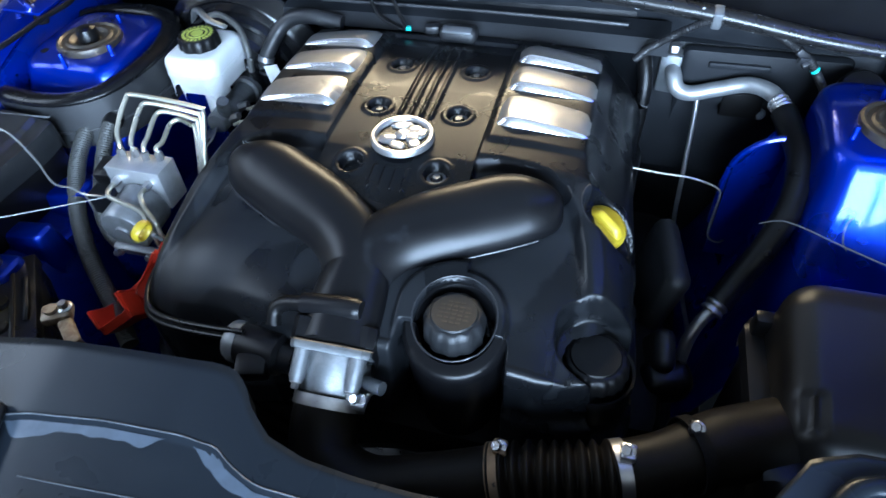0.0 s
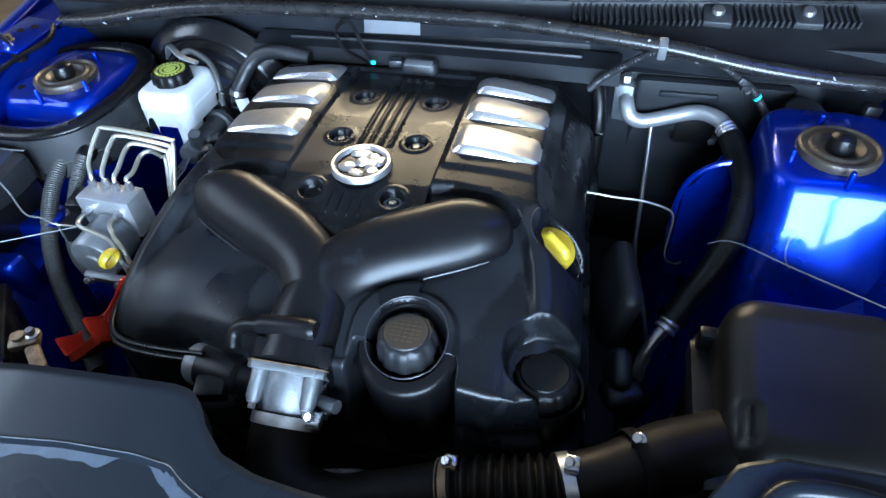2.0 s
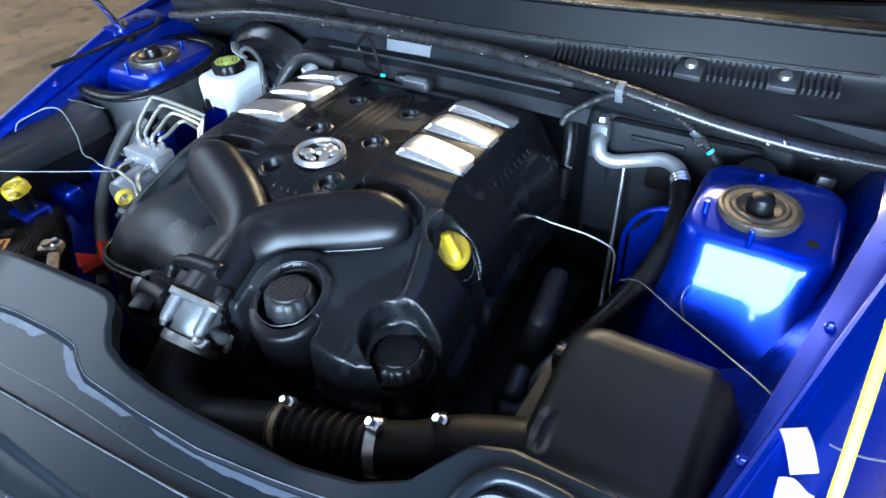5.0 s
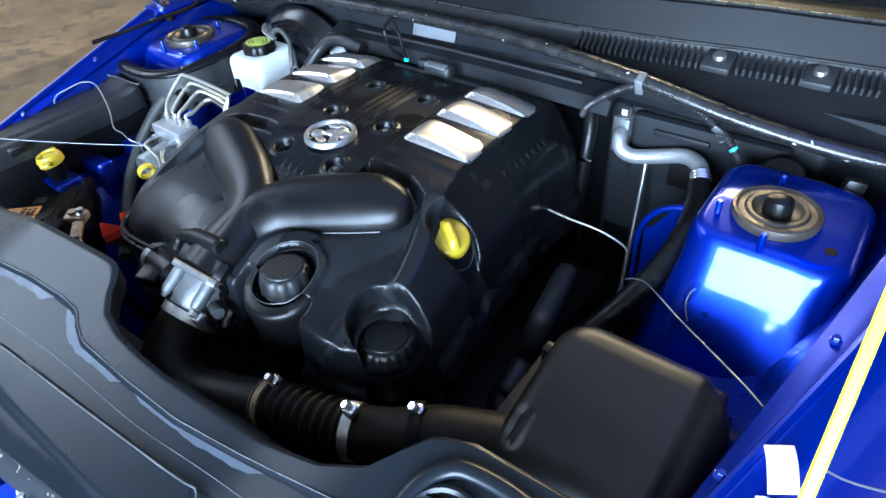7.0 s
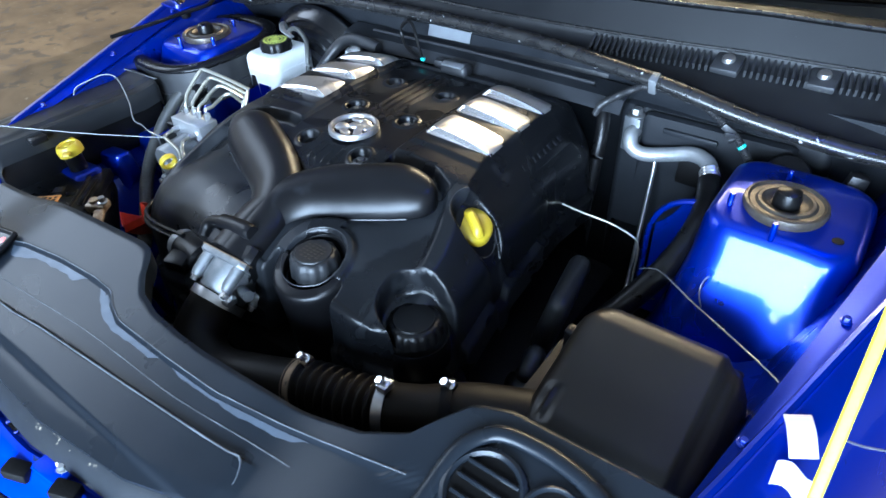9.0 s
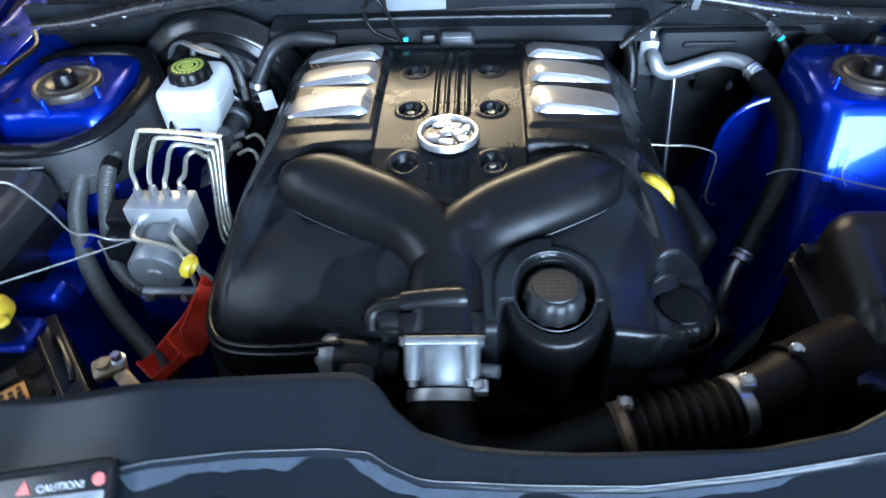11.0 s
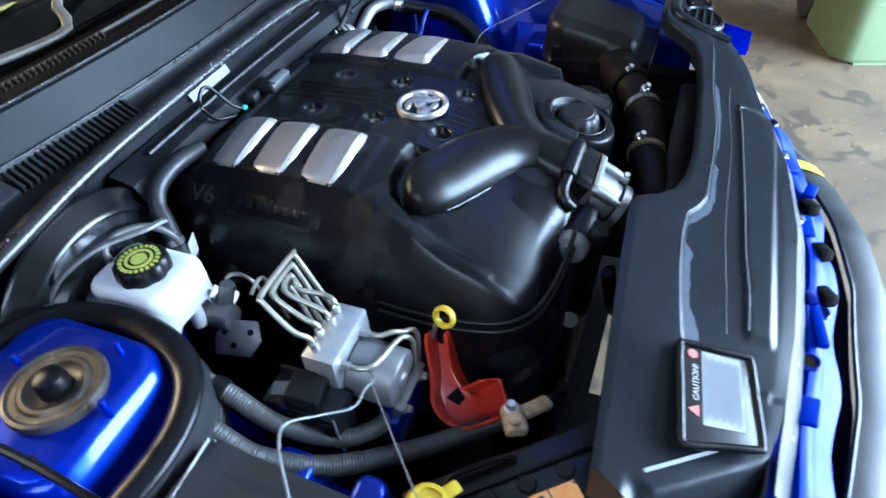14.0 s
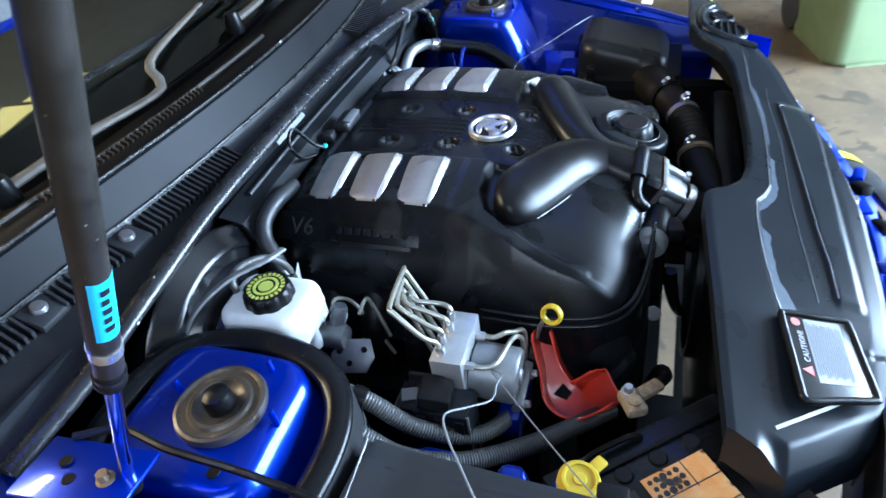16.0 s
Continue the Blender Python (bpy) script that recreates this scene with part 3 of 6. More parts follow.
for sx in (-1, 1):
    for i in range(46):
        x = sx * (0.22 + i * 0.0088)
        if min(abs(abs(x) - 0.423), abs(abs(x) - 0.548)) < 0.02:
            continue
        p = Vector(cowl_fn(x, 1.0)) + Vector((0, 0, 0.006))
        part("slat", box((0.0035, 0.034, 0.012), at(p, 18, 0, sx * 10), 0), DUSTY, cowl)
    for xx in (0.423, 0.548):
        p = Vector(cowl_fn(sx * xx, 1.0))
        boss = part("screw_boss", box((0.040, 0.040, 0.012), at(p + Vector((0, 0, 0.005)), 18), 0.003), DUSTY, cowl)
        part("screw", lathe([(0, 0.004), (0.008, 0.003), (0.0095, 0), (0.0095, -0.006)], 18, at(p + Vector((0, 0, 0.014)), 18)), STEEL, boss)


# toothed brown strip and a scuff on the riser
for k in range(34):
    part("tooth", box((0.0034, 0.010, 0.006), at(Vector(cowl_fn(-0.44 + 0.0085 * k, 3.45)) + Vector((0, 0.004, 0.004)), 20), 0), RUST_DARK, cowl)
part("strip_rail", tube([Vector(cowl_fn(x, 3.5)) + Vector((0, 0.010, 0.003)) for x in steps(-0.51, 0.05, 20)], 0.004, 60, 6), RUST_DARK, cowl)


def wiper(pts, blade):
    w = thing("windscreen_wiper", pts[0], "weathered grey wiper arm on the windscreen's foot", "wiper", "windscreen wipers")
    part("arm", tube(pts, 0.008, 30, 10, lambda s, L: 0.011 - 0.005 * s / L, 0.6), WIPER, w)
    part("blade", tube(blade, 0.005, 20, 6), RUBBER, w)
    part("pivot_cap", lathe([(0, 0.02), (0.012, 0.018), (0.016, 0.0), (0.016, -0.02)], 20, at(pts[0])), BLACK, w)


wiper([(-0.42, 0.37, 1.045), (-0.30, 0.34, 1.055), (-0.14, 0.335, 1.045), (-0.10, 0.37, 1.075), (0.12, 0.42, 1.085)], [(-0.2, 0.42, 1.085), (0.1, 0.41, 1.08), (0.4, 0.45, 1.09)])
wiper([(0.12, 0.36, 1.05), (0.25, 0.36, 1.06), (0.45, 0.42, 1.08)], [(0.16, 0.40, 1.075), (0.4, 0.43, 1.08), (0.62, 0.49, 1.09)])

seal = thing("bonnet_seal", (0, 0.13, 0.96), "worn black rubber bonnet seal along the firewall", "rubber seal")
part("lip", tube(SEAL, 0.0135, 90, 14, None, 0.72), SEAL_RUBBER, seal)
part("channel", tube([(x, y + 0.016, z - 0.012) for x, y, z in SEAL], 0.011, 90, 8, None, 0.8), SEAL_RUBBER, seal)

# firewall with felt
firewall = thing("firewall", (0, 0.24, 0.4), "black felt-covered firewall behind the engine", "firewall", kind="structure")
part("sheet", thick(field(lambda x, z: (x, 0.235 - 0.05 * sstep(z, 0.80, 0.95) + 0.03 * math.sin(9 * x) * (1 - sstep(z, 0.8, 0.95)), z), steps(-0.72, 0.72, 40), steps(0.25, 0.955, 24)), 0.006), FELT, firewall)
part("ledge", thick(field(lambda x, s: (x, 0.118 + 0.012 * math.cos(x * 4) + s * 0.05, 0.903 + 0.016 * sstep(s, 0, 0.25) + 0.012 * s), steps(-0.30, 0.30, 30), steps(0, 1, 8)), 0.004), FELT, firewall)
plate = part("firewall_blanket", wrap(0.44, 0.20, 0.16, 0.02, 0.015, 0.012, lambda x, y: 0.90, 0.22, 0.008), FELT, firewall)
# the ledge's edge highlight, drawn as a paler tube
part("ledge_edge", tube([(x, 0.150 + 0.012 * math.cos(x * 4), 0.929) for x in steps(-0.24, 0.24, 14)], 0.0032, 60, 8), WORN_LIT, firewall, "ledge edge with its highlight put into the colour")
part("back_rail", box((0.50, 0.006, 0.036), at((0.0, 0.187, 0.945), -14), 0.001), BLACK, firewall)
sticker = solo("data_sticker", box((0.096, 0.001, 0.021), at((-0.067, 0.176, 0.947), -20, -1), 0), STICKER, "pale printed data sticker on the firewall rail", "sticker", base=(-0.067, 0.176, 0.947))
for i in range(4):
    part("print_line", box((0.072 - 0.014 * (i % 3), 0.0006, 0.0018), at((-0.067, 0.1742 + 0.0018 * i, 0.9405 + 0.0047 * i), -20, -1), 0), LABEL_BLACK, sticker)
# pressed shapes of the firewall blanket
part("pressed_panel", wrap(0.44, 0.172, 0.115, 0.012, 0.010, 0.008, lambda x, y: 0.898, 0.075, 0.006), FELT, firewall)
part("pressed_window", box((0.060, 0.010, 0.042), at((0.425, 0.1615, 0.815), -4), 0.006), DARK, firewall)
part("pressed_rib", box((0.085, 0.008, 0.010), at((0.405, 0.1590, 0.878)), 0.003), FELT, firewall)

# ================= body sides =================
for s, nm in ((-1, "left"), (1, "right")):
    wing = thing("inner_wing", (s * 0.55, -0.1, 0.5), "blue painted inner wing of the engine bay", "inner wing", "inner wings", "structure")
    zt = [(0.36, 0.40), (0.42, 0.52), (0.47, 0.66), (0.51, 0.735), (0.60, 0.755), (0.645, 0.775), (0.672, 0.84), (0.70, 0.915), (0.735, 0.925), (0.77, 0.928)]

    def wing_fn(x, y):
        k = max(0.0, 0.04 - y)
        return (s * (x - 0.275 * k * max(0.0, x - 0.58) / 0.17), y, lerp_table(x, zt) - 0.165 * k * sstep(x, 0.64, 0.70) - 0.0006 * math.sin(40 * y))

    xs_low, xs_top = [0.36, 0.40, 0.42, 0.45, 0.47, 0.49, 0.51, 0.53, 0.56, 0.60, 0.63, 0.645], [0.645, 0.652, 0.66, 0.672, 0.685, 0.70, 0.735, 0.77]
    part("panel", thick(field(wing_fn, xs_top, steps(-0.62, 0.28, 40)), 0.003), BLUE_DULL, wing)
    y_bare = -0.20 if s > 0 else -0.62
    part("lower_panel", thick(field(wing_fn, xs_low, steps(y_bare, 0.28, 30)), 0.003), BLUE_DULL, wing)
    if s > 0:
        # added dark sheet standing in for the shaded space under the air box
        part("splash_liner", thick(field(lambda x, y: Vector(wing_fn(x, y)) - Vector((0, 0, 0.05)), xs_low, steps(-0.62, -0.21, 16)), 0.003), DARK, wing, "added dark sheet for the shade under the air box")
    part("flange", thick(field(lambda x, y: Vector(wing_fn(x, y)) + Vector((0, 0, 0.006)), steps(0.702, 0.760, 5), steps(-0.62, 0.3, 30)), 0.002), BLUE, wing)
    for k in range(5):
        part("bolt", bolt(0.0042, 0.005, Matrix.Translation(Vector(wing_fn(0.722, -0.52 + 0.18 * k)) + Vector((0, 0, 0.007)))), BLUE_DULL, wing)
    for y0, zz_, w in ((-0.20, 0.755, 0.05), (-0.29, 0.752, 0.035), (-0.36, 0.750, 0.05))[:1 if s > 0 else 3]:
        part("pressing", wrap(s * 0.545, y0, 0.045, w / 2, 0.012, 0.008, lambda x, y, z0=zz_: z0 + 0.030 - 0.12 * (abs(x) - 0.5), 0.050, 0.004, 0.4), BLUE, wing, "pressed blue stiffener")
    fender = thing("front_fender", (s * 0.85, -0.1, 0.6), "glossy blue front fender of the car", "fender", "front fenders")

    def fend(u, y):
        # u 0 at the bonnet gap, 1 at the wheel arch
        xi = lerp_table(y, [(-0.75, 0.525), (-0.38, 0.640), (0.04, 0.757), (0.3, 0.800), (0.7, 0.825)])
        zi = lerp_table(y, [(-0.75, 0.800), (-0.38, 0.866), (0.04, 0.936), (0.3, 0.958), (0.7, 0.975)])
        return (s * (xi + 0.115 * math.sin(u * 1.45)), y, zi + 0.004 * math.sin(u * 3) - 0.30 * u ** 1.7)

    part("skin", thick(field(fend, steps(0, 1.3, 22), steps(-0.52, 0.7, 36)), 0.003), BLUE, fender)
    part("inner_lip", thick(field(lambda u, y: (fend(0, y)[0], y, fend(0, y)[2] - u), steps(0, 0.03, 2), steps(-0.52, 0.7, 36)), 0.002), BLUE, fender)
    part("gap_seal", tube([Vector(fend(0, y)) + Vector((-s * 0.007, 0, -0.003)) for y in steps(-0.52, 0.30, 20)], 0.0055, 60, 8), BLUE, fender, "rounded painted gap edge")
    part("inner_rail", tube([(s * (0.652 - 0.05 * max(0, 0.04 - y)), y, 0.800 - 0.03 * max(0, 0.04 - y)) for y in steps(-0.45, 0.22, 12)], 0.007, 40, 8), BLUE, wing, "pressed blue rail")


def strut_tower(s):
    t = thing("strut_tower", (s * 0.580, 0, 0.6), "blue painted suspension strut tower", "strut tower", "strut towers")
    top = lambda x, y: 0.906 - 0.08 * max(0, abs(x) - 0.60) - 0.10 * max(0, -y)
    part("shell", wrap(s * 0.583, 0.018, 0.090, 0.090, 0.040, 0.016, top, 0.24, 0.005, lambda gx, gy: 0.25 + 1.0 * sstep(-gy, 0.3, 1.0)), BLUE, t)
    c = (s * 0.575, 0.0, 0.906)
    part("mount_ring", lathe([(0.048, -0.004), (0.050, 0.003), (0.0485, 0.008), (0.045, 0.009), (0.042, 0.0065), (0.036, 0.0065), (0.033, 0.009), (0.029, 0.009), (0.025, 0.005), (0.018, 0.003), (0, 0.003)], 48, at(c)), MOUNT, t, "browned steel top mount ring")
    part("dust_cap", lathe([(0.0165, 0.003), (0.016, 0.015), (0.014, 0.022), (0.009, 0.025), (0, 0.0255)], 32, at(c)), RUBBER, t)
    for a in (100, 205, 272):
        d = Vector((math.cos(radians(a)), math.sin(radians(a)), 0)) * 0.064
        part("stud", lathe([(0, 0.018), (0.003, 0.018), (0.0036, 0.016), (0.0036, -0.01)], 12, at((c[0] + s * d.x, d.y, 0.902))), BLUE, t)
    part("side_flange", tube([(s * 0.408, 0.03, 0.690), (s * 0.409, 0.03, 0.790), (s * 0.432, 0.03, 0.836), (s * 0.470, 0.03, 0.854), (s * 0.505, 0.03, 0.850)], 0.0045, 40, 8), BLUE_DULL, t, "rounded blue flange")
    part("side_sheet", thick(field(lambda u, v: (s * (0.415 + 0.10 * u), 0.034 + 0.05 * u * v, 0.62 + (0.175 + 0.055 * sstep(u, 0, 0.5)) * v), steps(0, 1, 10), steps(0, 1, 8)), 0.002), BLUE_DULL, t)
    part("drain_hole", lathe([(0, 0), (0.0065, 0), (0.007, -0.001)], 16, at((s * 0.642, -0.030, top(0.642, -0.03) + 0.0008))), DARK, t)
    return t


strut_tower(-1)
strut_tower(1)

# ================= engine cover =================
CX = -0.003
PROF = [(-0.45, 0.828), (-0.41, 0.846), (-0.38, 0.858), (-0.34, 0.873), (-0.30, 0.888), (-0.24, 0.908), (-0.18, 0.921), (-0.05, 0.926), (0.06, 0.923), (0.14, 0.905)]
HOLES = [(CX + sx * 0.053, y) for sx in (-1, 1) for y in (0.004, -0.097, -0.204)]
RADC, PSC, OILC = (0.113, -0.368), (0.259, -0.351), (0.249, -0.208)
CREST = [(0.085, -0.174), (0.122, -0.171), (0.170, -0.175), (0.205, -0.192), (0.222, -0.222), (0.232, -0.257), (0.240, -0.300), (0.243, -0.335)]


def cover_base(x, y):
    ax = abs(x - CX)
    fr = sstep(-y, 0.12, 0.30)
    z = lerp_table(y, PROF)
    a0 = 0.216 + 0.034 * fr
    flank = 0.9 * max(0.0, ax - a0) + 6.0 * max(0.0, min(ax, a0 + 0.020) - a0 + 0.010) ** 2
    dome = (2.4 if x < CX else 1.2) * max(0.0, ax - 0.165) ** 2 * fr
    roll = 4.0 * max(0.0, -y - 0.318) ** 2 * sstep(-x, 0.06, 0.18)
    return z - 0.5 * max(0.0, ax - 0.10) ** 2 - flank - dome - roll


def crest_in(ax, y):
    """How far a point lies inside the basin of the ducts."""
    xr = lerp_table(-y, [(0.171, 0.12), (0.175, 0.170), (0.192, 0.205), (0.222, 0.222), (0.257, 0.232), (0.30, 0.240), (0.335, 0.243)])
    d = seg_dist(ax, y, CREST)
    inside = y < -0.171 and ax < xr
    return d if inside else -d


def cover_top(x, y):
    z = cover_base(x, y)
    ax = abs(x - CX)
    # sunken middle plate
    inn = sstep(0.096 - ax, 0.0, 0.003) * sstep(0.098 - y, 0, 0.004) * sstep(y + 0.268 - 0.55 * ax, 0, 0.004)
    z -= 0.006 * inn
    if inn > 0.5:
        if (-0.112 < y < 0.075 or -0.238 < y < -0.202) and ax < 0.0300:
            z += 0.0030 * sstep(math.cos(2 * math.pi * (ax + 0.00675) / 0.0135), 0.1, 0.6) * sstep(min(abs(y + 0.112), abs(y - 0.075), abs(y + 0.238), abs(y + 0.202)), 0.0, 0.003)
        for hx, hy in HOLES:
            r = math.hypot(x - hx, y - hy)
            if r < 0.024:
                z += 0.0018 * sstep(0.022 - r, 0, 0.002) - 0.0125 * sstep(0.0150 - r, 0, 0.0025)
    # stepped shoulder in front of the bars
    if ax >= 0.096 and y < 0.095:
        z += 0.0030 * sstep(y + 0.150, 0, 0.012) * sstep(0.222 - ax, 0, 0.008) * sstep(ax, 0.096, 0.104)
    # basin of the ducts, below a rounded crest
    if -0.40 < y < -0.15:
        c = crest_in(ax, y)
        fade = 1 - 0.9 * sstep(-y, 0.25, 0.36)
        z -= 0.018 * sstep(c, -0.001, 0.012) * fade * (1 - inn)
    # filler wells
    r = math.hypot(x - RADC[0], y - RADC[1])
    if r < 0.09:
        z += 0.006 * (sstep(0.070 - r, 0, 0.009) * sstep(x - 0.045, 0, 0.008) if x < RADC[0] else sstep(0.058 - r, 0, 0.009))
        z -= 0.036 * sstep(0.0425 - r, 0, 0.0040)
    yy = y - PSC[1]
    r = math.hypot(x - PSC[0] + 0.10 * max(0.0, yy), yy if yy < 0 else yy * 1.02)
    z -= 0.036 * sstep(0.0455 - r, 0, 0.0045)
    ca, sa = math.cos(0.5), math.sin(0.5)
    u, v = (x - OILC[0]) * ca + (y - OILC[1]) * sa, -(x - OILC[0]) * sa + (y - OILC[1]) * ca
    r = math.hypot(u / 0.0290, v / 0.0335)
    z -= 0.020 * sstep(1.0 - r, 0, 0.16)
    return z


cover = thing("engine_cover", (CX, -0.14, 0.72), "glossy black plastic engine cover with silver bars", "engine cover")
shell = wrap(CX, -0.137, 0.276, 0.272, 0.072, lambda x, y: 0.036 - 0.018 * sstep(x, -0.05, 0.04) - 0.010 * sstep(x, -0.05, 0.04) * sstep(-y, 0.28, 0.34), cover_top, 0.098, 0.0019, 0.14, 0.0075)
for v in shell.verts:
    # the flanks stand wider towards the front
    ax = abs(v.co.x - CX)
    k = min(max(0.0, (ax - 0.225) / 0.075), 1.2) * lerp_table(v.co.y, [(-0.36, 0.036 if v.co.x > CX else 0.028), (-0.10, 0.008), (0.10, -0.012)])
    v.co.x += math.copysign(k, v.co.x - CX)
    # notch for the filler neck
    w = sstep(v.co.x, 0.052, 0.060) * (1 - sstep(v.co.x, 0.166, 0.174))
    if v.co.y < -0.378:
        v.co.y = -0.378 + (v.co.y + 0.378) * (1 - w)
part("shell", shell, COVER, cover, sharp=75)
# double rolled lip round the low front corner
LIP = [(-0.110, -0.4165, 0.834), (-0.150, -0.4155, 0.827), (-0.195, -0.411, 0.818), (-0.232, -0.403, 0.810), (-0.258, -0.390, 0.805), (-0.275, -0.368, 0.802), (-0.285, -0.340, 0.801), (-0.291, -0.300, 0.800), (-0.294, -0.255, 0.801), (-0.293, -0.20, 0.802)]
part("rolled_lip", tube(LIP, 0.0034, 80, 10), COVER, cover, "rolled lower lip")
part("rolled_lip", tube([(x * 1.012, y - 0.002, z - 0.011) for x, y, z in LIP], 0.0040, 80, 10), COVER, cover, "rolled lower lip")

# the two ducts run together into one stem; each lies between an upper edge and a lower seam
DUCT_UP = [(0.204, -0.224), (0.196, -0.209), (0.177, -0.199), (0.148, -0.196), (0.121, -0.201), (0.095, -0.213), (0.058, -0.231), (0.022, -0.253), (-0.008, -0.278), (-0.030, -0.310), (-0.042, -0.355), (-0.044, -0.420)]
DUCT_SEAM = [(0.204, -0.224), (0.204, -0.236), (0.196, -0.249), (0.178, -0.263), (0.148, -0.279), (0.111, -0.296), (0.082, -0.309), (0.058, -0.323), (0.043, -0.342), (0.038, -0.365), (0.038, -0.390), (0.040, -0.420)]


def duct(sx):
    """One duct: an arched skin from its upper edge to an undercut seam."""
    n, m = 90, 30
    up = curve([(x, y, 0) for x, y in DUCT_UP], n)[0]
    lo = curve([(x, y, 0) for x, y in DUCT_SEAM], n)[0]
    rows = []
    for a, b in zip(up, lo):
        w = (b - a).length
        h = 0.0330 * min(1.0, w / 0.075) ** 0.6
        za, zb = cover_base(a.x + CX, a.y) - 0.009, cover_base(b.x + CX, b.y) - 0.0125
        inward = (a - b).normalized() if w > 1e-5 else Vector((0, 0, 0))
        row = [(a.x - inward.x * 0.0, a.y, za - 0.014)]
        for k in range(m + 1):
            v = k / m
            p = a.lerp(b, v)
            arch = (1 - abs(2 * v - 1) ** 2.1) ** 0.52
            row.append((p.x, p.y, za + (zb - za) * v + h * arch))
        for d, dz in ((0.0015, -0.0022), (0.005, -0.0035), (0.006, -0.016)):
            row.append((b.x + inward.x * d, b.y + inward.y * d, zb + dz))
        rows.append([Vector((CX + sx * x, y, z)) for x, y, z in row])
    bm = bmesh.new()
    vs = [[bm.verts.new(p) for p in r] for r in rows]
    for r0, r1 in zip(vs, vs[1:]):
        for k in range(len(r0) - 1):
            q = (r0[k], r0[k + 1], r1[k + 1], r1[k])
            bm.faces.new(q if sx > 0 else q[::-1])
    d = part("intake_duct", bm, DUCT, cover, "smooth rounded black intake duct", 60)
    lip = [r[-4] + Vector((0, -0.0008, -0.0004)) for r in rows[14:74:3]]
    part("seam", tube(lip, 0.0012, 50, 6), WORN_LIT, d)


duct(1)
duct(-1)


BAR_RISE = [(0.0945, -0.0050), (0.100, -0.0010), (0.116, 0.0120), (0.122, 0.0138), (0.135, 0.0136), (0.175, 0.0105), (0.210, 0.0060), (0.217, 0.0030)]
BAR_XS = [0.0945, 0.097, 0.100, 0.106, 0.112, 0.116, 0.119, 0.122, 0.128] + steps(0.135, 0.210, 12) + [0.214, 0.217]


def bar(sx, y0, y1):
    """A silver bar: a roofed top that rises to a ridge near the middle plate, with a bright slanting nose."""
    y1 -= 0.004

    def row(ax, k):
        x = CX + sx * ax
        h = lerp_table(ax, BAR_RISE)
        c = 0.006 * max(0.0, 1 - min(ax - 0.0945, 0.217 - ax) / 0.006) ** 2
        yr = y1 - c - 0.006 * sstep(ax, 0.12, 0.217)
        if k <= 8:
            f = k / 8
            y = yr + (y0 + 0.0030 - yr) * f
            return (x, y, cover_base(x, y) + (h - 0.001) * (0.50 + 0.50 * f) + 0.0015 * math.sin(math.pi * f))
        y, dz = ((y0 + 0.0010, h - 0.0006), (y0 - 0.0035, 0.72 * h - 0.001), (y0 - 0.0075 + 0.3 * c, 0.05 * h - 0.002), (y0 - 0.0055, -0.010))[k - 9]
        return (x, y, cover_base(x, y) + dz)

    def side(ax, k):
        x, y, z = row(ax, k)
        return (x, y, cover_base(x, y) - 0.012)

    def skin(ks):
        ends = ((BAR_XS[0], side), *((ax, row) for ax in BAR_XS), (BAR_XS[-1], side))
        bm = bmesh.new()
        vs = [[bm.verts.new(f(ax, k)) for k in ks] for ax, f in ends]
        for r0, r1 in zip(vs, vs[1:]):
            for p in range(len(ks) - 1):
                bm.faces.new((r0[p], r0[p + 1], r1[p + 1], r1[p]))
        return bm

    b = part("silver_bar", thick(skin(list(range(10))), 0.0008), SILVER, cover, "brushed silver trim bar", 50)
    part("bright_edge", thick(skin([9, 10, 11, 12]), 0.0008), BRIGHT, b, "bright nose of the bar", 60)


for sx in (-1, 1):
    for i, (y0, y1) in enumerate(((-0.114, -0.056), (-0.038, 0.019), (0.033, 0.085))):
        bar(sx, y0, y1)

for i, (hx, hy) in enumerate(HOLES):
    z = cover_base(hx, hy) - 0.017
    if i != 2:
        part("bolt", join(lathe([(0.0115, 0.001), (0.0115, 0.004), (0.008, 0.0045), (0.008, 0.001)], 20, at((hx, hy, z))), nut(0.0055, 0.007, at((hx, hy, z)))), DULL_STEEL, cover, "dull steel bolt")

# round badge: a bright ring with plain raised shapes
EC = Vector((CX - 0.002, -0.156, cover_base(CX, -0.156) - 0.005))
badge = part("badge", lathe([(0, 0.001), (0.031, 0.001), (0.032, 0.006), (0.034, 0.008), (0.037, 0.008), (0.0385, 0.006), (0.039, 0)], 64, at(EC)), BADGE, cover, "round bright metal badge")
part("badge_field", lathe([(0, 0.0018), (0.0305, 0.0018)], 48, at(EC + Vector((0, 0, 0.0008)))), COVER_FLAT, badge, "black badge field")
for dx, dy, sx, sy, rot in ((-0.0165, -0.0085, 0.0118, 0.0105, 0), (0.000, 0.004, 0.0125, 0.0085, 35), (0.0105, 0.0135, 0.0105, 0.0110, 0), (-0.006, 0.0205, 0.0150, 0.0052, 12), (0.0130, 0.000, 0.0085, 0.0140, 12), (0.0190, -0.0130, 0.0075, 0.0080, 30), (-0.001, -0.0190, 0.0110, 0.0055, -8), (0.0225, 0.0085, 0.0055, 0.0105, -10)):
    part("raised_shape", lathe([(0, 0.0042), (0.80, 0.0040), (0.95, 0.0028), (1.0, 0)], 20, at(EC + Vector((dx, dy, 0.002)), 0, 0, rot) @ Matrix.Diagonal((sx, sy, 1, 1))), BADGE, badge)


def lobed(n, depth):
    return lambda a, r, z: r * (1 - depth * (0.5 + 0.5 * math.cos(n * a)) ** 2)


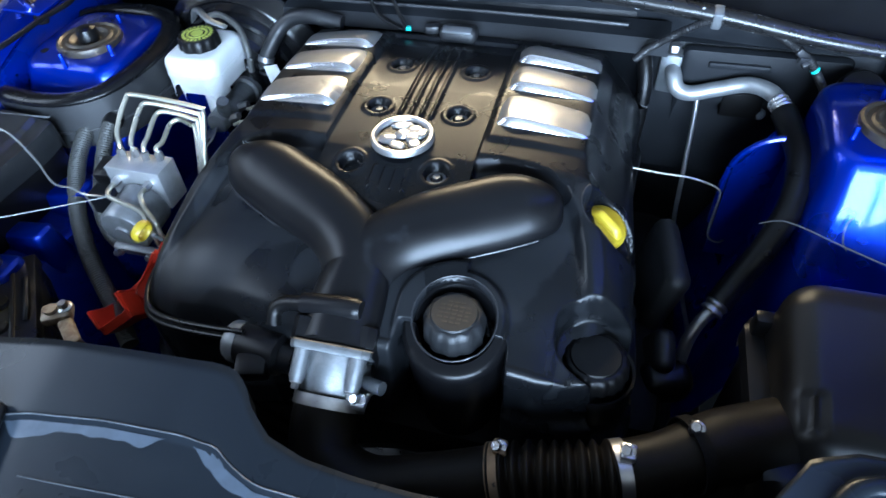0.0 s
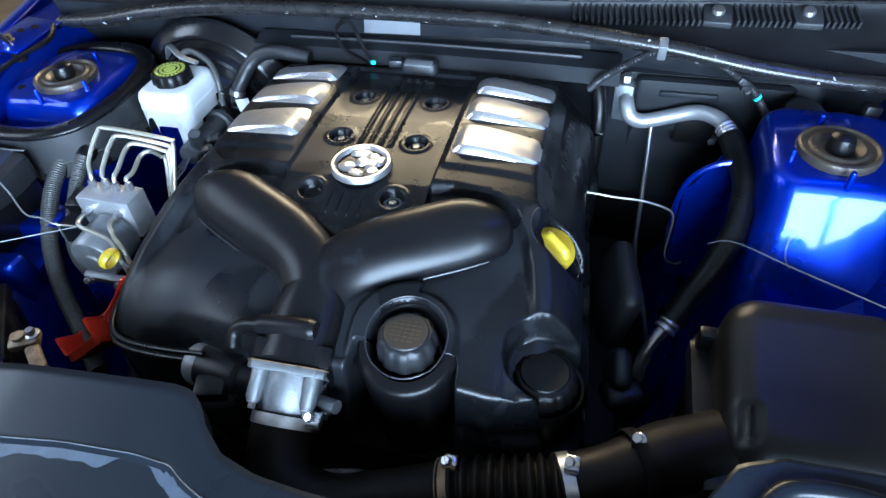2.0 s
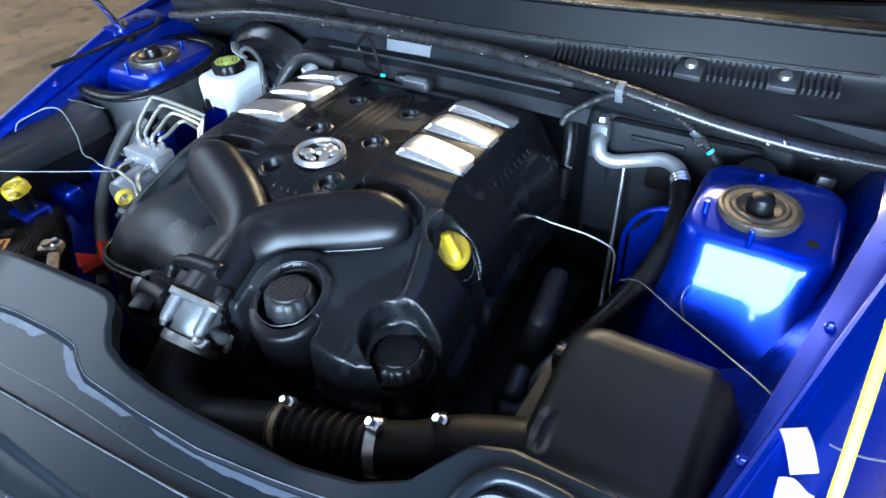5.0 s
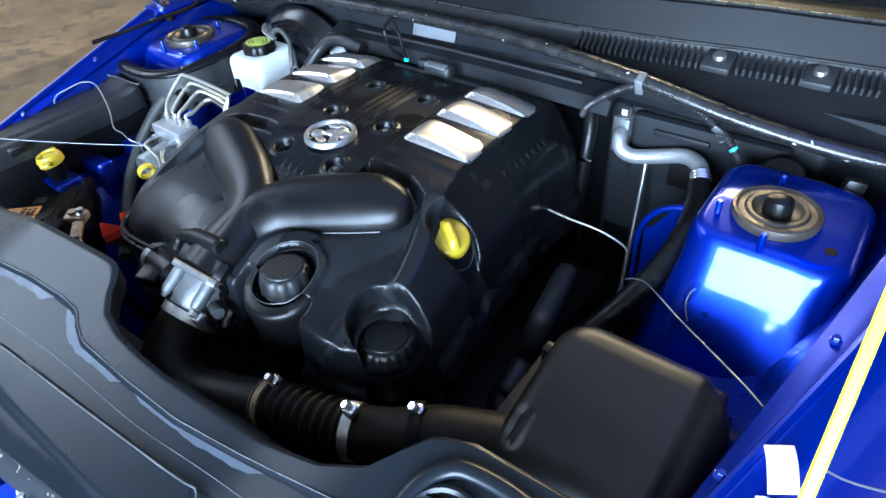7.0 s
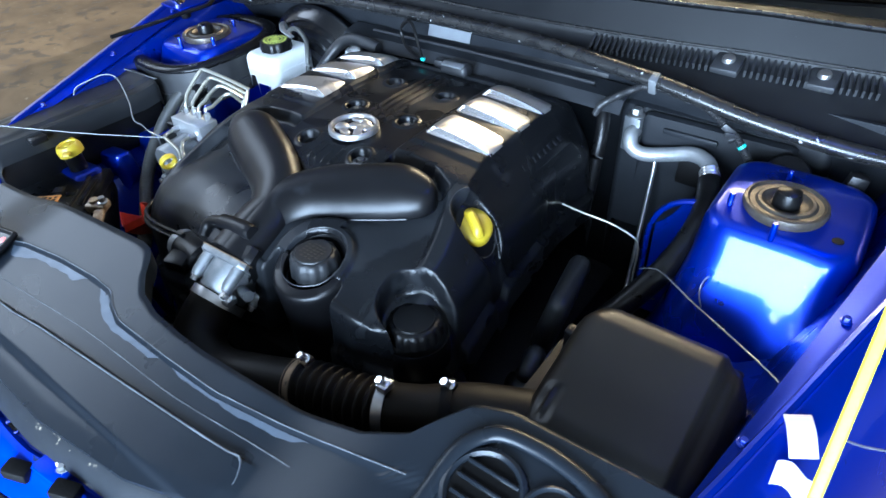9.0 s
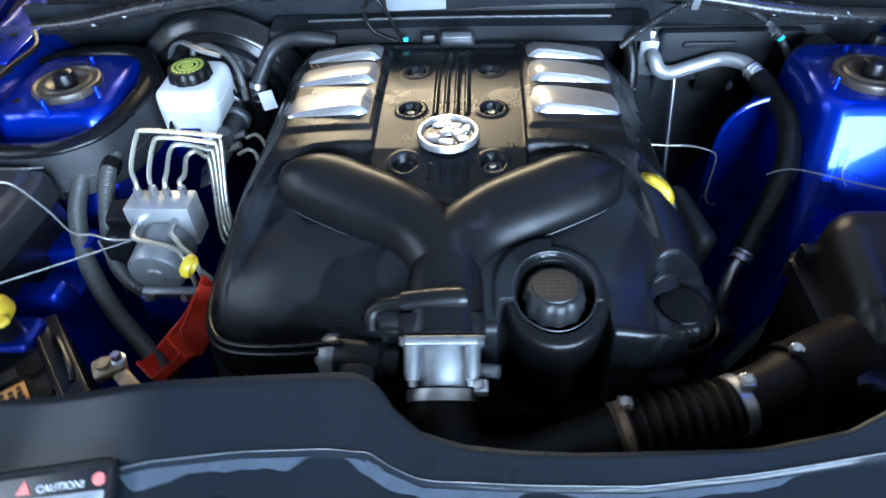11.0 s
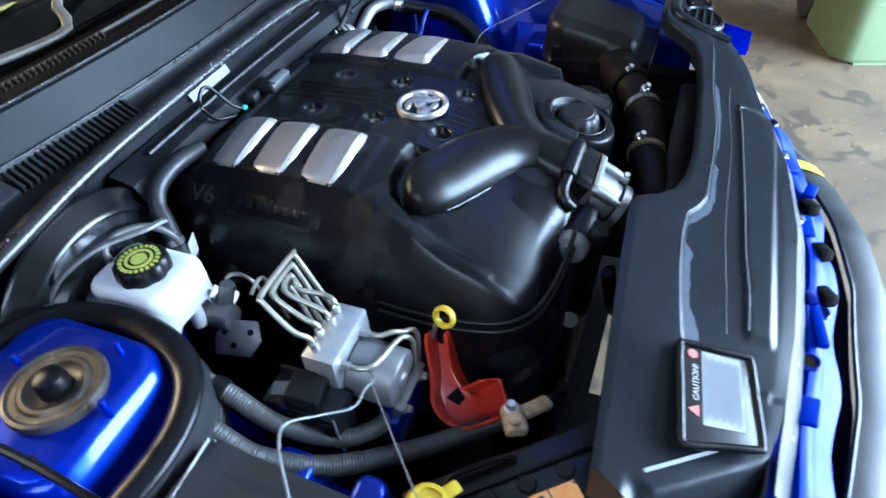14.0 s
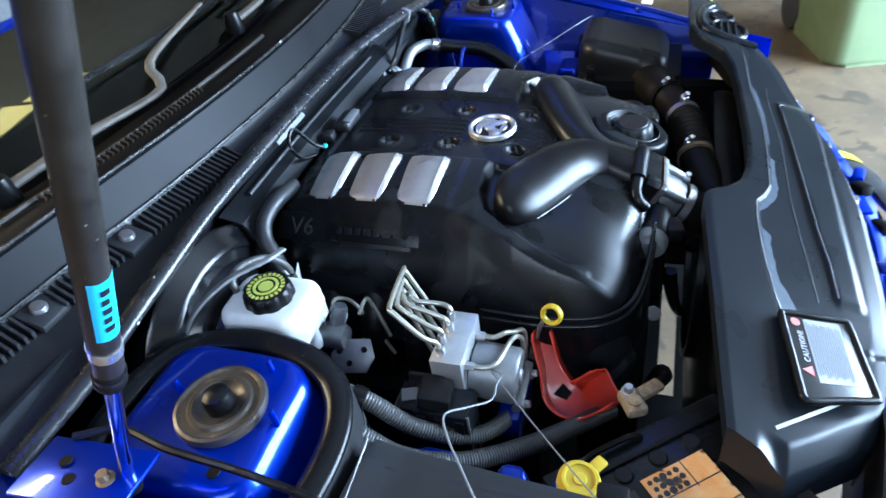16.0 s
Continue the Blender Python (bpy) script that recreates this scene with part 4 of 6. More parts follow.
def screw_cap(name, c, r, h, label, material, n=14):
    t = thing(name, c, label, "filler cap", "filler caps")
    part("grip", lathe([(0, h), (r * 0.82, h), (r * 0.90, h - 0.002), (r * 0.98, h * 0.6), (r, h * 0.15), (r * 1.02, 0), (0, 0)], 84, at(c), lobed(n, 0.05)), material, t)
    top = part("top_disc", lathe([(0, 0.002), (r * 0.70, 0.002), (r * 0.73, 0.001), (r * 0.74, -0.001)], 40, at((c[0], c[1], c[2] + h))), material, t)
    part("neck", lathe([(r * 1.12, -0.004), (r * 1.2, -0.003), (r * 1.2, -0.045), (r * 1.1, -0.05)], 40, at(c)), BLACK, t)
    return t, top


t, top = screw_cap("coolant_cap", (RADC[0], RADC[1], 0.844), 0.0335, 0.027, "grey-black lobed coolant filler cap", CAPBLACK, 11)
for i in range(6):
    for j in range(5):
        if abs(i - 2.5) + abs(j - 2) < 4:
            part("print_mark", box((0.0050 - 0.001 * ((i + j) % 2), 0.0024, 0.0006), at((RADC[0] - 0.0138 + 0.0068 * j, RADC[1] + 0.0130 - 0.0052 * i, 0.8732), 0, 0, 4), 0), RUST_DARK, top)
screw_cap("steering_fluid_cap", (PSC[0], PSC[1], 0.801), 0.0365, 0.020, "black ribbed power steering fluid cap", RUBBER, 18)
oil = thing("oil_cap", (OILC[0], OILC[1], 0.878), "yellow plastic oil filler cap", "filler cap", "filler caps")
OM = at((OILC[0] - 0.002, OILC[1] + 0.002, 0.868), 8, 24) @ at((0, 0, 0), 0, 0, 63)
part("disc", lathe([(0, 0.006), (0.0235, 0.006), (0.0265, 0.004), (0.0280, 0), (0.0280, -0.010)], 40, OM), YELLOW, oil)
part("handle", box((0.017, 0.050, 0.013), OM @ at((0, 0, 0.010)), 0.006, 3, 0.55), YELLOW, oil)

# worn rims round the filler wells
def well_rim(cx, cy, ra, rb, turn, lift):
    ct, st = math.cos(turn), math.sin(turn)
    ring = []
    for k in range(49):
        a = 2 * math.pi * k / 48
        x, y = cx + ra * math.cos(a) * ct - rb * math.sin(a) * st, cy + ra * math.cos(a) * st + rb * math.sin(a) * ct
        ring.append((x, y, cover_top(x, y) + lift))
    part("worn_rim", tube(ring, 0.0009, 96, 6), WORN_LIT, cover, "scuffed rim of a filler well")


well_rim(RADC[0], RADC[1], 0.0440, 0.0440, 0.0, -0.0002)
well_rim(OILC[0], OILC[1], 0.0300, 0.0345, 0.5, -0.0002)

# raised V6 lettering and worn name plates on the cover's flanks
for sx in (-1, 1):
    nrm = 44
    fx = CX + sx * 0.244
    fz = cover_base(fx, 0.0) - 0.0012
    rzz = -90 if sx < 0 else 90
    base_m = lambda y: pose(fx, y, fz) @ Euler((0, radians(sx * nrm), 0)).to_matrix().to_4x4() @ Euler((0, 0, radians(rzz))).to_matrix().to_4x4()
    yv = 0.078 if sx < 0 else -0.125
    # left letters are paler: their reflection is put into the colour
    part("lettering", lettering("V6", 0.036, base_m(yv), 0.0018), COVER if sx > 0 else WORN_LIT, cover, "raised moulded letters")
    yp = -0.035 if sx < 0 else -0.012
    part("name_recess", box((0.215, 0.044, 0.0016), base_m(0.012 if sx < 0 else -0.045), 0.0006), COVER, cover, "shallow moulded name band")
    p = part("name_plate", box((0.145, 0.032, 0.0040), base_m(yp), 0.0012), COVER_FLAT if sx < 0 else COVER, cover, "worn dark name plate")
    for k in range(8):
        part("worn_mark", box((0.009 + 0.003 * (k % 2), 0.010, 0.0010), base_m(yp) @ at(((k - 3.5) * 0.0150, 0, 0.0021)), 0.0004), COVER, p)

# ================= throttle and intake =================
throttle = thing("throttle_body", (0, -0.44, 0.80), "cast aluminium throttle body with black motor housing", "throttle body")
TD = Vector((0.02, -0.86, -0.50)).normalized()
T0 = Vector((-0.005, -0.391, 0.826))
TM = axis(T0, TD)
SQ = [(-0.043, -0.036), (-0.036, -0.043), (0.036, -0.043), (0.043, -0.036), (0.043, 0.036), (0.036, 0.043), (-0.036, 0.043), (-0.043, 0.036)]
part("spacer", prism([(x * 1.05, y * 0.95) for x, y in SQ], -0.012, 0.012, TM, 0.003), BLACK, throttle, "black plastic spacer")
part("flange", prism(SQ, 0.013, 0.022, TM, 0.002), ALU, throttle)
part("copper_gasket", prism([(x * 1.02, y * 1.02) for x, y in SQ], 0.0125, 0.0138, TM, 0), RUST, throttle, "thin copper-coloured gasket edge")
part("housing", lathe([(0.036, 0.02), (0.036, 0.05), (0.034, 0.054), (0.033, 0.07)], 40, TM), ALU, throttle)
for a in (45, 135, 225, 315):
    part("boss", lathe([(0, 0.056), (0.007, 0.055), (0.0085, 0.05), (0.009, 0.02)], 16, TM @ at((0.038 * math.cos(radians(a)) * 1.12, 0.038 * math.sin(radians(a)) * 1.12, 0))), ALU, throttle)
    part("bolt", bolt(0.0045, 0.006, TM @ at((0.0426 * math.cos(radians(a)), 0.0426 * math.sin(radians(a)), 0.055))), STEEL, throttle)
part("web", box((0.055, 0.060, 0.025), TM @ at((0, 0, 0.036)), 0.006), ALU, throttle)
part("motor", lathe([(0, -0.055), (0.020, -0.053), (0.024, -0.045), (0.024, 0.01), (0.018, 0.014), (0.018, 0.03)], 28, axis((-0.080, -0.418, 0.808), (0.95, -0.1, 0))), BLACK, throttle, "black motor housing")
part("motor_cap", lathe([(0, -0.062), (0.012, -0.061), (0.015, -0.056), (0.0215, -0.054), (0.0235, -0.050), (0.0245, -0.044), (0.0245, -0.038)], 28, axis((-0.080, -0.418, 0.808), (0.95, -0.1, 0))), DULL_STEEL, throttle, "dull steel motor cap")
part("connector", box((0.034, 0.026, 0.022), at((-0.092, -0.443, 0.812), 10, 0, 15), 0.004), BLACK, throttle)
part("nipple", tube([(0.030, -0.433, 0.812), (0.042, -0.436, 0.815), (0.054, -0.439, 0.818)], 0.0075, 8, 14), ALU, throttle, "aluminium hose nipple")

breather = thing("breather_pipe", (-0.03, -0.383, 0.85), "black moulded breather pipe across the intake duct", "hose")
part("elbow", tube([(-0.080, -0.402, 0.838), (-0.080, -0.391, 0.850), (-0.068, -0.386, 0.858), (-0.04, -0.387, 0.866)], 0.0085, 24, 14), RUBBER, breather)
part("sleeve", tube([(-0.045, -0.387, 0.866), (-0.03, -0.387, 0.869), (0.0, -0.388, 0.874), (0.022, -0.389, 0.876)], 0.0115, 24, 16, lambda s, L: 0.0115 - 0.002 * sstep(s, L - 0.006, L)), BLACK, breather)

hose = thing("intake_hose", (0.15, -0.49, 0.78), "black rubber intake hose with a corrugated bellows", "intake hose")
H = T0 + TD * 0.062
IN1 = [H, H + TD * 0.035, (0.012, -0.505, 0.762), (0.055, -0.512, 0.750), (0.12, -0.496, 0.759), (0.178, -0.478, 0.768)]
part("elbow", tube(IN1, 0.036, 50, 28, lambda s, L: 0.0355 - 0.006 * sstep(s, 0.06, 0.16)), HOSE, hose)
IN2 = [(0.174, -0.479, 0.768), (0.21, -0.472, 0.776), (0.25, -0.465, 0.781), (0.292, -0.455, 0.784)]
part("bellows", tube(IN2, 0.029, 120, 28, ribs(0.0292, 0.0034, 0.0125)), HOSE, hose, "corrugated rubber bellows")
IN3 = [(0.288, -0.456, 0.784), (0.325, -0.440, 0.787), (0.360, -0.422, 0.791), (0.40, -0.400, 0.788), (0.46, -0.37, 0.785)]
part("air_tube", tube(IN3, 0.030, 30, 28, lambda s, L: 0.0295 + 0.0075 * sstep(s, 0.05, 0.12)), HOSE, hose, "smooth black plastic air tube")


def hose_clamp(name, c, d, r, screw, material=STEEL):
    k = thing(name, c, "steel worm-drive hose clamp on the intake", "hose clamp", "hose clamps")
    m = axis(c, d)
    part("band", lathe([(r, -0.006), (r + 0.0015, -0.006), (r + 0.0015, 0.006), (r, 0.006)], 48, m), material, k)
    part("screw_housing", box((0.014, 0.016, 0.010), Matrix.Translation(screw), 0.002), material, k)
    part("screw", bolt(0.0052, 0.010, axis(Vector(screw) + Vector((0, 0, 0.002)), (-0.3, -0.4, 0.9))), BRIGHT, k)
    return k


hose_clamp("hose_clamp", H + TD * 0.008, TD, 0.0368, (0.036, -0.457, 0.815))
hose_clamp("hose_clamp", (0.180, -0.4775, 0.769), (0.95, 0.2, 0.2), 0.0305, (0.181, -0.463, 0.798), RUST)
hose_clamp("hose_clamp", (0.296, -0.453, 0.784), (0.92, 0.34, 0.05), 0.0305, (0.298, -0.451, 0.822))
hose_clamp("hose_clamp", (0.360, -0.422, 0.791), (0.86, 0.45, -0.03), 0.0360, (0.358, -0.413, 0.823), DARK)

# ================= air box =================
airbox = thing("air_box", (0.525, -0.335, 0.62), "black plastic air filter box with a worn satin lid", "air filter box")


def air_top(x, y):
    z = 0.870 - 0.25 * max(0, -0.27 - y)
    if 0.438 < x < 0.472 and -0.398 < y < -0.362:
        z -= 0.005 * (0.5 + 0.5 * math.sin((x - 0.438) * 2 * math.pi / 0.0112))
    z -= 0.010 * sstep(x, 0.592, 0.598) + 0.008 * sstep(x, 0.612, 0.617)
    return z - 0.03 * max(0, x - 0.57)


part("lid", wrap(0.532, -0.322, 0.096, 0.094, 0.042, 0.030, air_top, 0.040, 0.0040, 0.15), LIDBLACK, airbox, "satin black lid", 60)
part("rim", wrap(0.529, -0.336, 0.116, 0.108, 0.035, 0.004, lambda x, y: 0.800, 0.018, 0.008), BLACK, airbox)
part("base", wrap(0.529, -0.336, 0.108, 0.100, 0.035, 0.006, lambda x, y: 0.784, 0.17, 0.008), BLACK, airbox)
for x, y in ((0.645, -0.27), (0.648, -0.38), (0.43, -0.26), (0.60, -0.222)):
    part("clip", box((0.022, 0.018, 0.034), at((x, y, 0.808)), 0.004), BLACK, airbox)
part("mount_tab", box((0.05, 0.022, 0.006), at((0.655, -0.305, 0.835), 0, 12), 0.002), DARK, airbox)
part("mount_bolt", bolt(0.007, 0.008, at((0.667, -0.305, 0.84))), STEEL, airbox)

# ================= radiator cover panel =================
REAR = [(-0.50, -0.503), (-0.40, -0.497), (-0.32, -0.491), (-0.20, -0.484), (-0.095, -0.478), (-0.075, -0.480), (-0.058, -0.492), (-0.045, -0.510), (-0.020, -0.530), (0.02, -0.541), (0.07, -0.545), (0.12, -0.546), (0.20, -0.543), (0.27, -0.540), (0.345, -0.530), (0.388, -0.512), (0.408, -0.484), (0.426, -0.461), (0.46, -0.450), (0.64, -0.446)]
FRONT = [(-0.50, -0.655), (-0.40, -0.676), (-0.20, -0.692), (0.0, -0.698), (0.15, -0.684), (0.25, -0.656), (0.37, -0.612), (0.475, -0.556), (0.64, -0.500)]
CREASE = [(-0.30, -0.572), (-0.26, -0.563), (-0.18, -0.553), (-0.10, -0.549), (-0.06, -0.552), (-0.045, -0.562), (-0.015, -0.573), (0.08, -0.575), (0.17, -0.574), (0.285, -0.560), (0.375, -0.551), (0.45, -0.54)]
CREASE2 = [(-0.23, -0.634), (-0.16, -0.632), (-0.10, -0.626), (0.05, -0.618), (0.20, -0.609), (0.30, -0.600)]
LEFT = [(-0.70, 0.37), (-0.66, 0.40), (-0.56, 0.482), (-0.50, 0.452), (-0.48, 0.437)]
panel = thing("radiator_cover", (0, -0.58, 0.84), "dark grey plastic radiator cover panel with pale creases", "radiator cover")


def panel_z(x, y):
    z = 0.873 - 0.28 * (-0.478 - y) + 0.022 * sstep(x, 0.25, 0.42) - 0.015 * sstep(-x, 0.25, 0.40)
    c1, c2 = lerp_table(x, CREASE), lerp_table(x, CREASE2)
    if x > -0.30:
        z -= 0.0035 * sstep(c1 - y, -0.001, 0.003)
    if -0.235 < x < 0.262:
        z += 0.0045 * sstep(c2 - y, -0.001, 0.004) * sstep(min(x + 0.235, 0.262 - x), 0, 0.008) * sstep(y + 0.668, 0, 0.006)
    z -= 0.10 * max(0.0, lerp_table(x, FRONT) + 0.018 - y) 
    return z


def panel_fn(xg, u):
    ye, yf = lerp_table(xg, REAR), lerp_table(xg, FRONT)
    y = ye + (yf - ye) * min(max((u - 0.04) / 0.96, 0), 1)
    xl = -lerp_table(y, LEFT)
    x = xg if xg > -0.20 else xl + (max(xg, -0.49) + 0.49) / 0.29 * (-0.20 - xl)
    z = panel_z(x, y) - 0.75 * max(0.0, 0.027 - (x - xl)) * sstep(-y, 0.53, 0.56)
    if xg < -0.491:
        z -= 0.06
    if u < 0.04:
        z -= (0.04 - u) / 0.04 * 0.030
    elif u < 0.08:
        z -= 0.003 * (1 - (u - 0.04) / 0.04)
    if u > 0.999:
        z -= 0.02
    return (x, y, z)


PXS = [-0.50, -0.49, -0.484, -0.478, -0.472, -0.466, -0.46, -0.455] + steps(-0.445, 0.62, 120)
part("panel", thick(field(panel_fn, PXS, [0, 0.02, 0.04, 0.05, 0.065, 0.08] + steps(0.10, 0.995, 60) + [1.0]), 0.003), PANEL, panel, sharp=50)
# pale edges along the creases
def pale_line(pts, r, label):
    part("worn_edge", tube([(x, y, panel_z(x, y) + 0.0002) for x, y in pts], r, 90, 8), CREASE_LINE, panel, label)


pale_line([(x, lerp_table(x, CREASE) + 0.0010) for x in steps(-0.285, 0.41, 50)], 0.0007, "thin pale crease")
pale_line([(x, -0.600 - 0.014 * sstep(-x, 0.0, 0.3) + 0.012 * sstep(x, 0.1, 0.3)) for x in steps(-0.24, 0.30, 30)], 0.0006, "fine scored line")
pale_line([(x, lerp_table(x, CREASE2) - 0.003) for x in steps(-0.225, 0.25, 30)] + [(0.259, -0.622), (0.262, -0.645)], 0.0011, "pale rib")


def crease_patch(x0, x1, w0, w1, seed):
    """A pale blue-grey patch along the crease, wide and narrow by turns."""
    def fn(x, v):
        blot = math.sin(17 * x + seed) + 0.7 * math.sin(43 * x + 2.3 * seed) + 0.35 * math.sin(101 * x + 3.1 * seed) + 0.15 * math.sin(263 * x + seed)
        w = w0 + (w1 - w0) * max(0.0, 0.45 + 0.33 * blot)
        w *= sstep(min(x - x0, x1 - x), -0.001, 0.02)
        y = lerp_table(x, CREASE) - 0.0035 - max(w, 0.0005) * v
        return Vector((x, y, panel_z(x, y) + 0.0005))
    part("dried_film", thick(field(fn, steps(x0, x1, 150), steps(0, 1, 4)), 0.0002), CREASE_PATCH, panel, "pale blue-grey patch along the crease")


crease_patch(-0.285, -0.115, 0.006, 0.018, 0.5)
crease_patch(-0.085, 0.075, 0.006, 0.016, 4.2)
crease_patch(0.10, 0.30, 0.003, 0.010, 2.0)
def apron_fn(x, u):
    y0 = lerp_table(x, FRONT)
    return (x, y0 + 0.003 - 0.020 * u, panel_z(x, y0) - 0.003 - 0.012 * u - 0.014 * u * u + 0.0015 * math.sin(38 * x) * u)


part("front_apron", thick(field(apron_fn, steps(-0.40, 0.52, 90), steps(0, 1, 10)), 0.003), APRON, panel, "pale front apron")
# pale strip along the end: the doorway's reflection put into its colour
def end_edge(s_, w):
    x, y = -0.452 + 0.088 * s_ + 0.0154 * w, -0.562 - 0.104 * s_ + 0.0128 * w
    return Vector((x, y, panel_z(x, y) - 0.75 * max(0.0, 0.027 - 0.022 * (w + 0.25)) + 0.0022))


part("bleached_edge", thick(field(end_edge, steps(0, 1, 20), steps(0, 1, 4)), 0.001), END_EDGE, panel, "end edge with the doorway's reflection put into its colour")
# arched intake mouth: a raised ridge round two oval openings, the first with slats
ridge = [(0.433, -0.575), (0.434, -0.546), (0.438, -0.508), (0.449, -0.486), (0.468, -0.474), (0.509, -0.471), (0.552, -0.478), (0.580, -0.492)]
part("mouth_ridge", tube([(x, y, panel_z(x, y) + 0.002) for x, y in ridge], 0.0085, 60, 14, None, 0.8), PANEL, panel, "raised arched ridge")
for ox, oy, rx, ry, turn in ((0.476, -0.524, 0.030, 0.030, 0), (0.535, -0.512, 0.022, 0.020, 10)):
    om = at((ox, oy, panel_z(ox, oy) + 0.001), 15, 0, turn) @ Matrix.Diagonal((rx, ry, 1, 1))
    part("opening_rim", lathe([(1.0, -0.002), (1.02, 0.003), (1.12, 0.0055), (1.24, 0.004), (1.32, -0.002)], 48, om), PANEL, panel, "rounded rim")
    part("opening_hollow", lathe([(0, 0.0006), (1.02, 0.0006)], 40, om), DARK, panel)
for k in range(3):
    y = -0.508 - 0.014 * k
    w = 0.054 - 0.004 * abs(k - 1)
    part("slat", box((w, 0.0035, 0.006), at((0.476, y, panel_z(0.476, y) + 0.003), 30), 0.001), PANEL, panel)
# caution label in its raised frame
LM = at((-0.332, -0.6075, 0.8350), 15.6, -5, 7) @ Matrix.Diagonal((0.91, 0.91, 0.9, 1))
frame_pts = [(-0.0693, 0.0428), (0.0567, 0.0434), (0.0625, -0.0409), (-0.048, -0.0465)]
lab = thing("caution_label", (-0.333, -0.609, 0.836), "black framed caution label on the radiator cover", "label")
part("label_frame", prism([(x * 1.0, y * 1.0) for x, y in frame_pts], -0.004, 0.005, LM, 0.003), LABEL_BLACK, lab)
corners = [LM @ Vector((x * 1.03, y * 1.03, 0.004)) for x, y in frame_pts]
rim_path = [a.lerp(b, f) for a, b in zip(corners, corners[1:] + corners[:1]) for f in (0.06, 0.5, 0.94)]
part("raised_rim", tube(rim_path + rim_path[:1], 0.0042, 120, 10), BLACK, lab, "rounded black rim")
part("text_field", prism([(-0.042, 0.0190), (0.053, 0.0185), (0.0555, -0.0285), (-0.0365, -0.029)], 0.004, 0.0056, LM, 0), LABEL, lab, "pale grey printed field")
part("lettering", lettering("CAUTION!", 0.0098, LM @ at((0.009, 0.0265, 0.0054)), 0.0003), LABEL_GREY, lab, "pale printed word")
part("round_sign", lathe([(0, 0.0008), (0.0058, 0.0008), (0.0062, 0)], 28, LM @ at((0.046, 0.0295, 0.0052))), LABEL_RED, lab)
part("triangle_sign", prism([(-0.0072, -0.0056), (0.0072, -0.0056), (0, 0.0072)], 0, 0.0008, LM @ at((-0.027, 0.0295, 0.0052)), 0), LABEL_RED, lab)
for i in range(14):
    w = 0.082 - 0.006 * (i % 3)
    part("print_line", box((w, 0.0008, 0.0004), LM @ at((0.008, 0.0155 - 0.0031 * i, 0.0059)), 0), LABEL_LINE, lab)

# ================= under the cover =================
# near-black block parts carry the shade beneath the cover in their colour
block = thing("engine_block", (0, -0.1, 0.35), "near-black engine block, the shade beneath its cover put into its colour", "engine")
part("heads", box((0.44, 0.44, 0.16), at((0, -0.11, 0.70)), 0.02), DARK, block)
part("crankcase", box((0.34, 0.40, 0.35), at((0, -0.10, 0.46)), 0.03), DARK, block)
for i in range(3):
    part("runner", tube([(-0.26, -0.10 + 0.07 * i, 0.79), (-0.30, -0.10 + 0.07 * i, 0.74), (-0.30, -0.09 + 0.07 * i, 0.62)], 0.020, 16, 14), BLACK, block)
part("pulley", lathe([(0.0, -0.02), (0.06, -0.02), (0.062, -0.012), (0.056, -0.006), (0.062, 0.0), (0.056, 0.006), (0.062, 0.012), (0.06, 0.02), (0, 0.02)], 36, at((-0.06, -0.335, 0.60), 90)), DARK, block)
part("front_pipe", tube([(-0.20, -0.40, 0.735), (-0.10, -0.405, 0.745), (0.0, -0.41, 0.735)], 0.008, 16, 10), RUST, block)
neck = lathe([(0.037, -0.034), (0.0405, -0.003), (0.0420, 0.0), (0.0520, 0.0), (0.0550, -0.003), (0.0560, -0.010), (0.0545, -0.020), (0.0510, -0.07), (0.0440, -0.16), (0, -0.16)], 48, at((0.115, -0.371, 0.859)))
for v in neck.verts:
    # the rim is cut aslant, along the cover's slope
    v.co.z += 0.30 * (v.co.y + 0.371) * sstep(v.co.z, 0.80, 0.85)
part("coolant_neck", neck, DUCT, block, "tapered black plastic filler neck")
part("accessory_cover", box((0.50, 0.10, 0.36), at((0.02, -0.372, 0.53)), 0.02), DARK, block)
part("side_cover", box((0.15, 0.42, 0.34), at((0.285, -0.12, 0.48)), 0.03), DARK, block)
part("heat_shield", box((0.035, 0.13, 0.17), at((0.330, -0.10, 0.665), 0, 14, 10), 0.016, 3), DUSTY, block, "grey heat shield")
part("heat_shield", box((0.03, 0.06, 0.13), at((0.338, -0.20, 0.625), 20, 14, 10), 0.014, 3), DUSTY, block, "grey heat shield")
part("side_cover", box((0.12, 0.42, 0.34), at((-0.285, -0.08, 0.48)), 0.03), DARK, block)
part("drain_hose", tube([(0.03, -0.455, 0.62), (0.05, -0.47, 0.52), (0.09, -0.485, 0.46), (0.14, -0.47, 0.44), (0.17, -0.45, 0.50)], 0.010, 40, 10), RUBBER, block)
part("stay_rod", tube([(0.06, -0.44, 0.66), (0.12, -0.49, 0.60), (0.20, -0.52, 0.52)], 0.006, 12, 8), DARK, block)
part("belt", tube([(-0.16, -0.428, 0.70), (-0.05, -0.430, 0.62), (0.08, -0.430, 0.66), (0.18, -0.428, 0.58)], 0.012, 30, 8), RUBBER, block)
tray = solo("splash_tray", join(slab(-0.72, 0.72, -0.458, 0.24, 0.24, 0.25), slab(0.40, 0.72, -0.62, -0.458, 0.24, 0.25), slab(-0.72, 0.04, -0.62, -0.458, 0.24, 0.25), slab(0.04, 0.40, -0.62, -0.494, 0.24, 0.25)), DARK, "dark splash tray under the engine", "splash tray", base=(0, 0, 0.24))
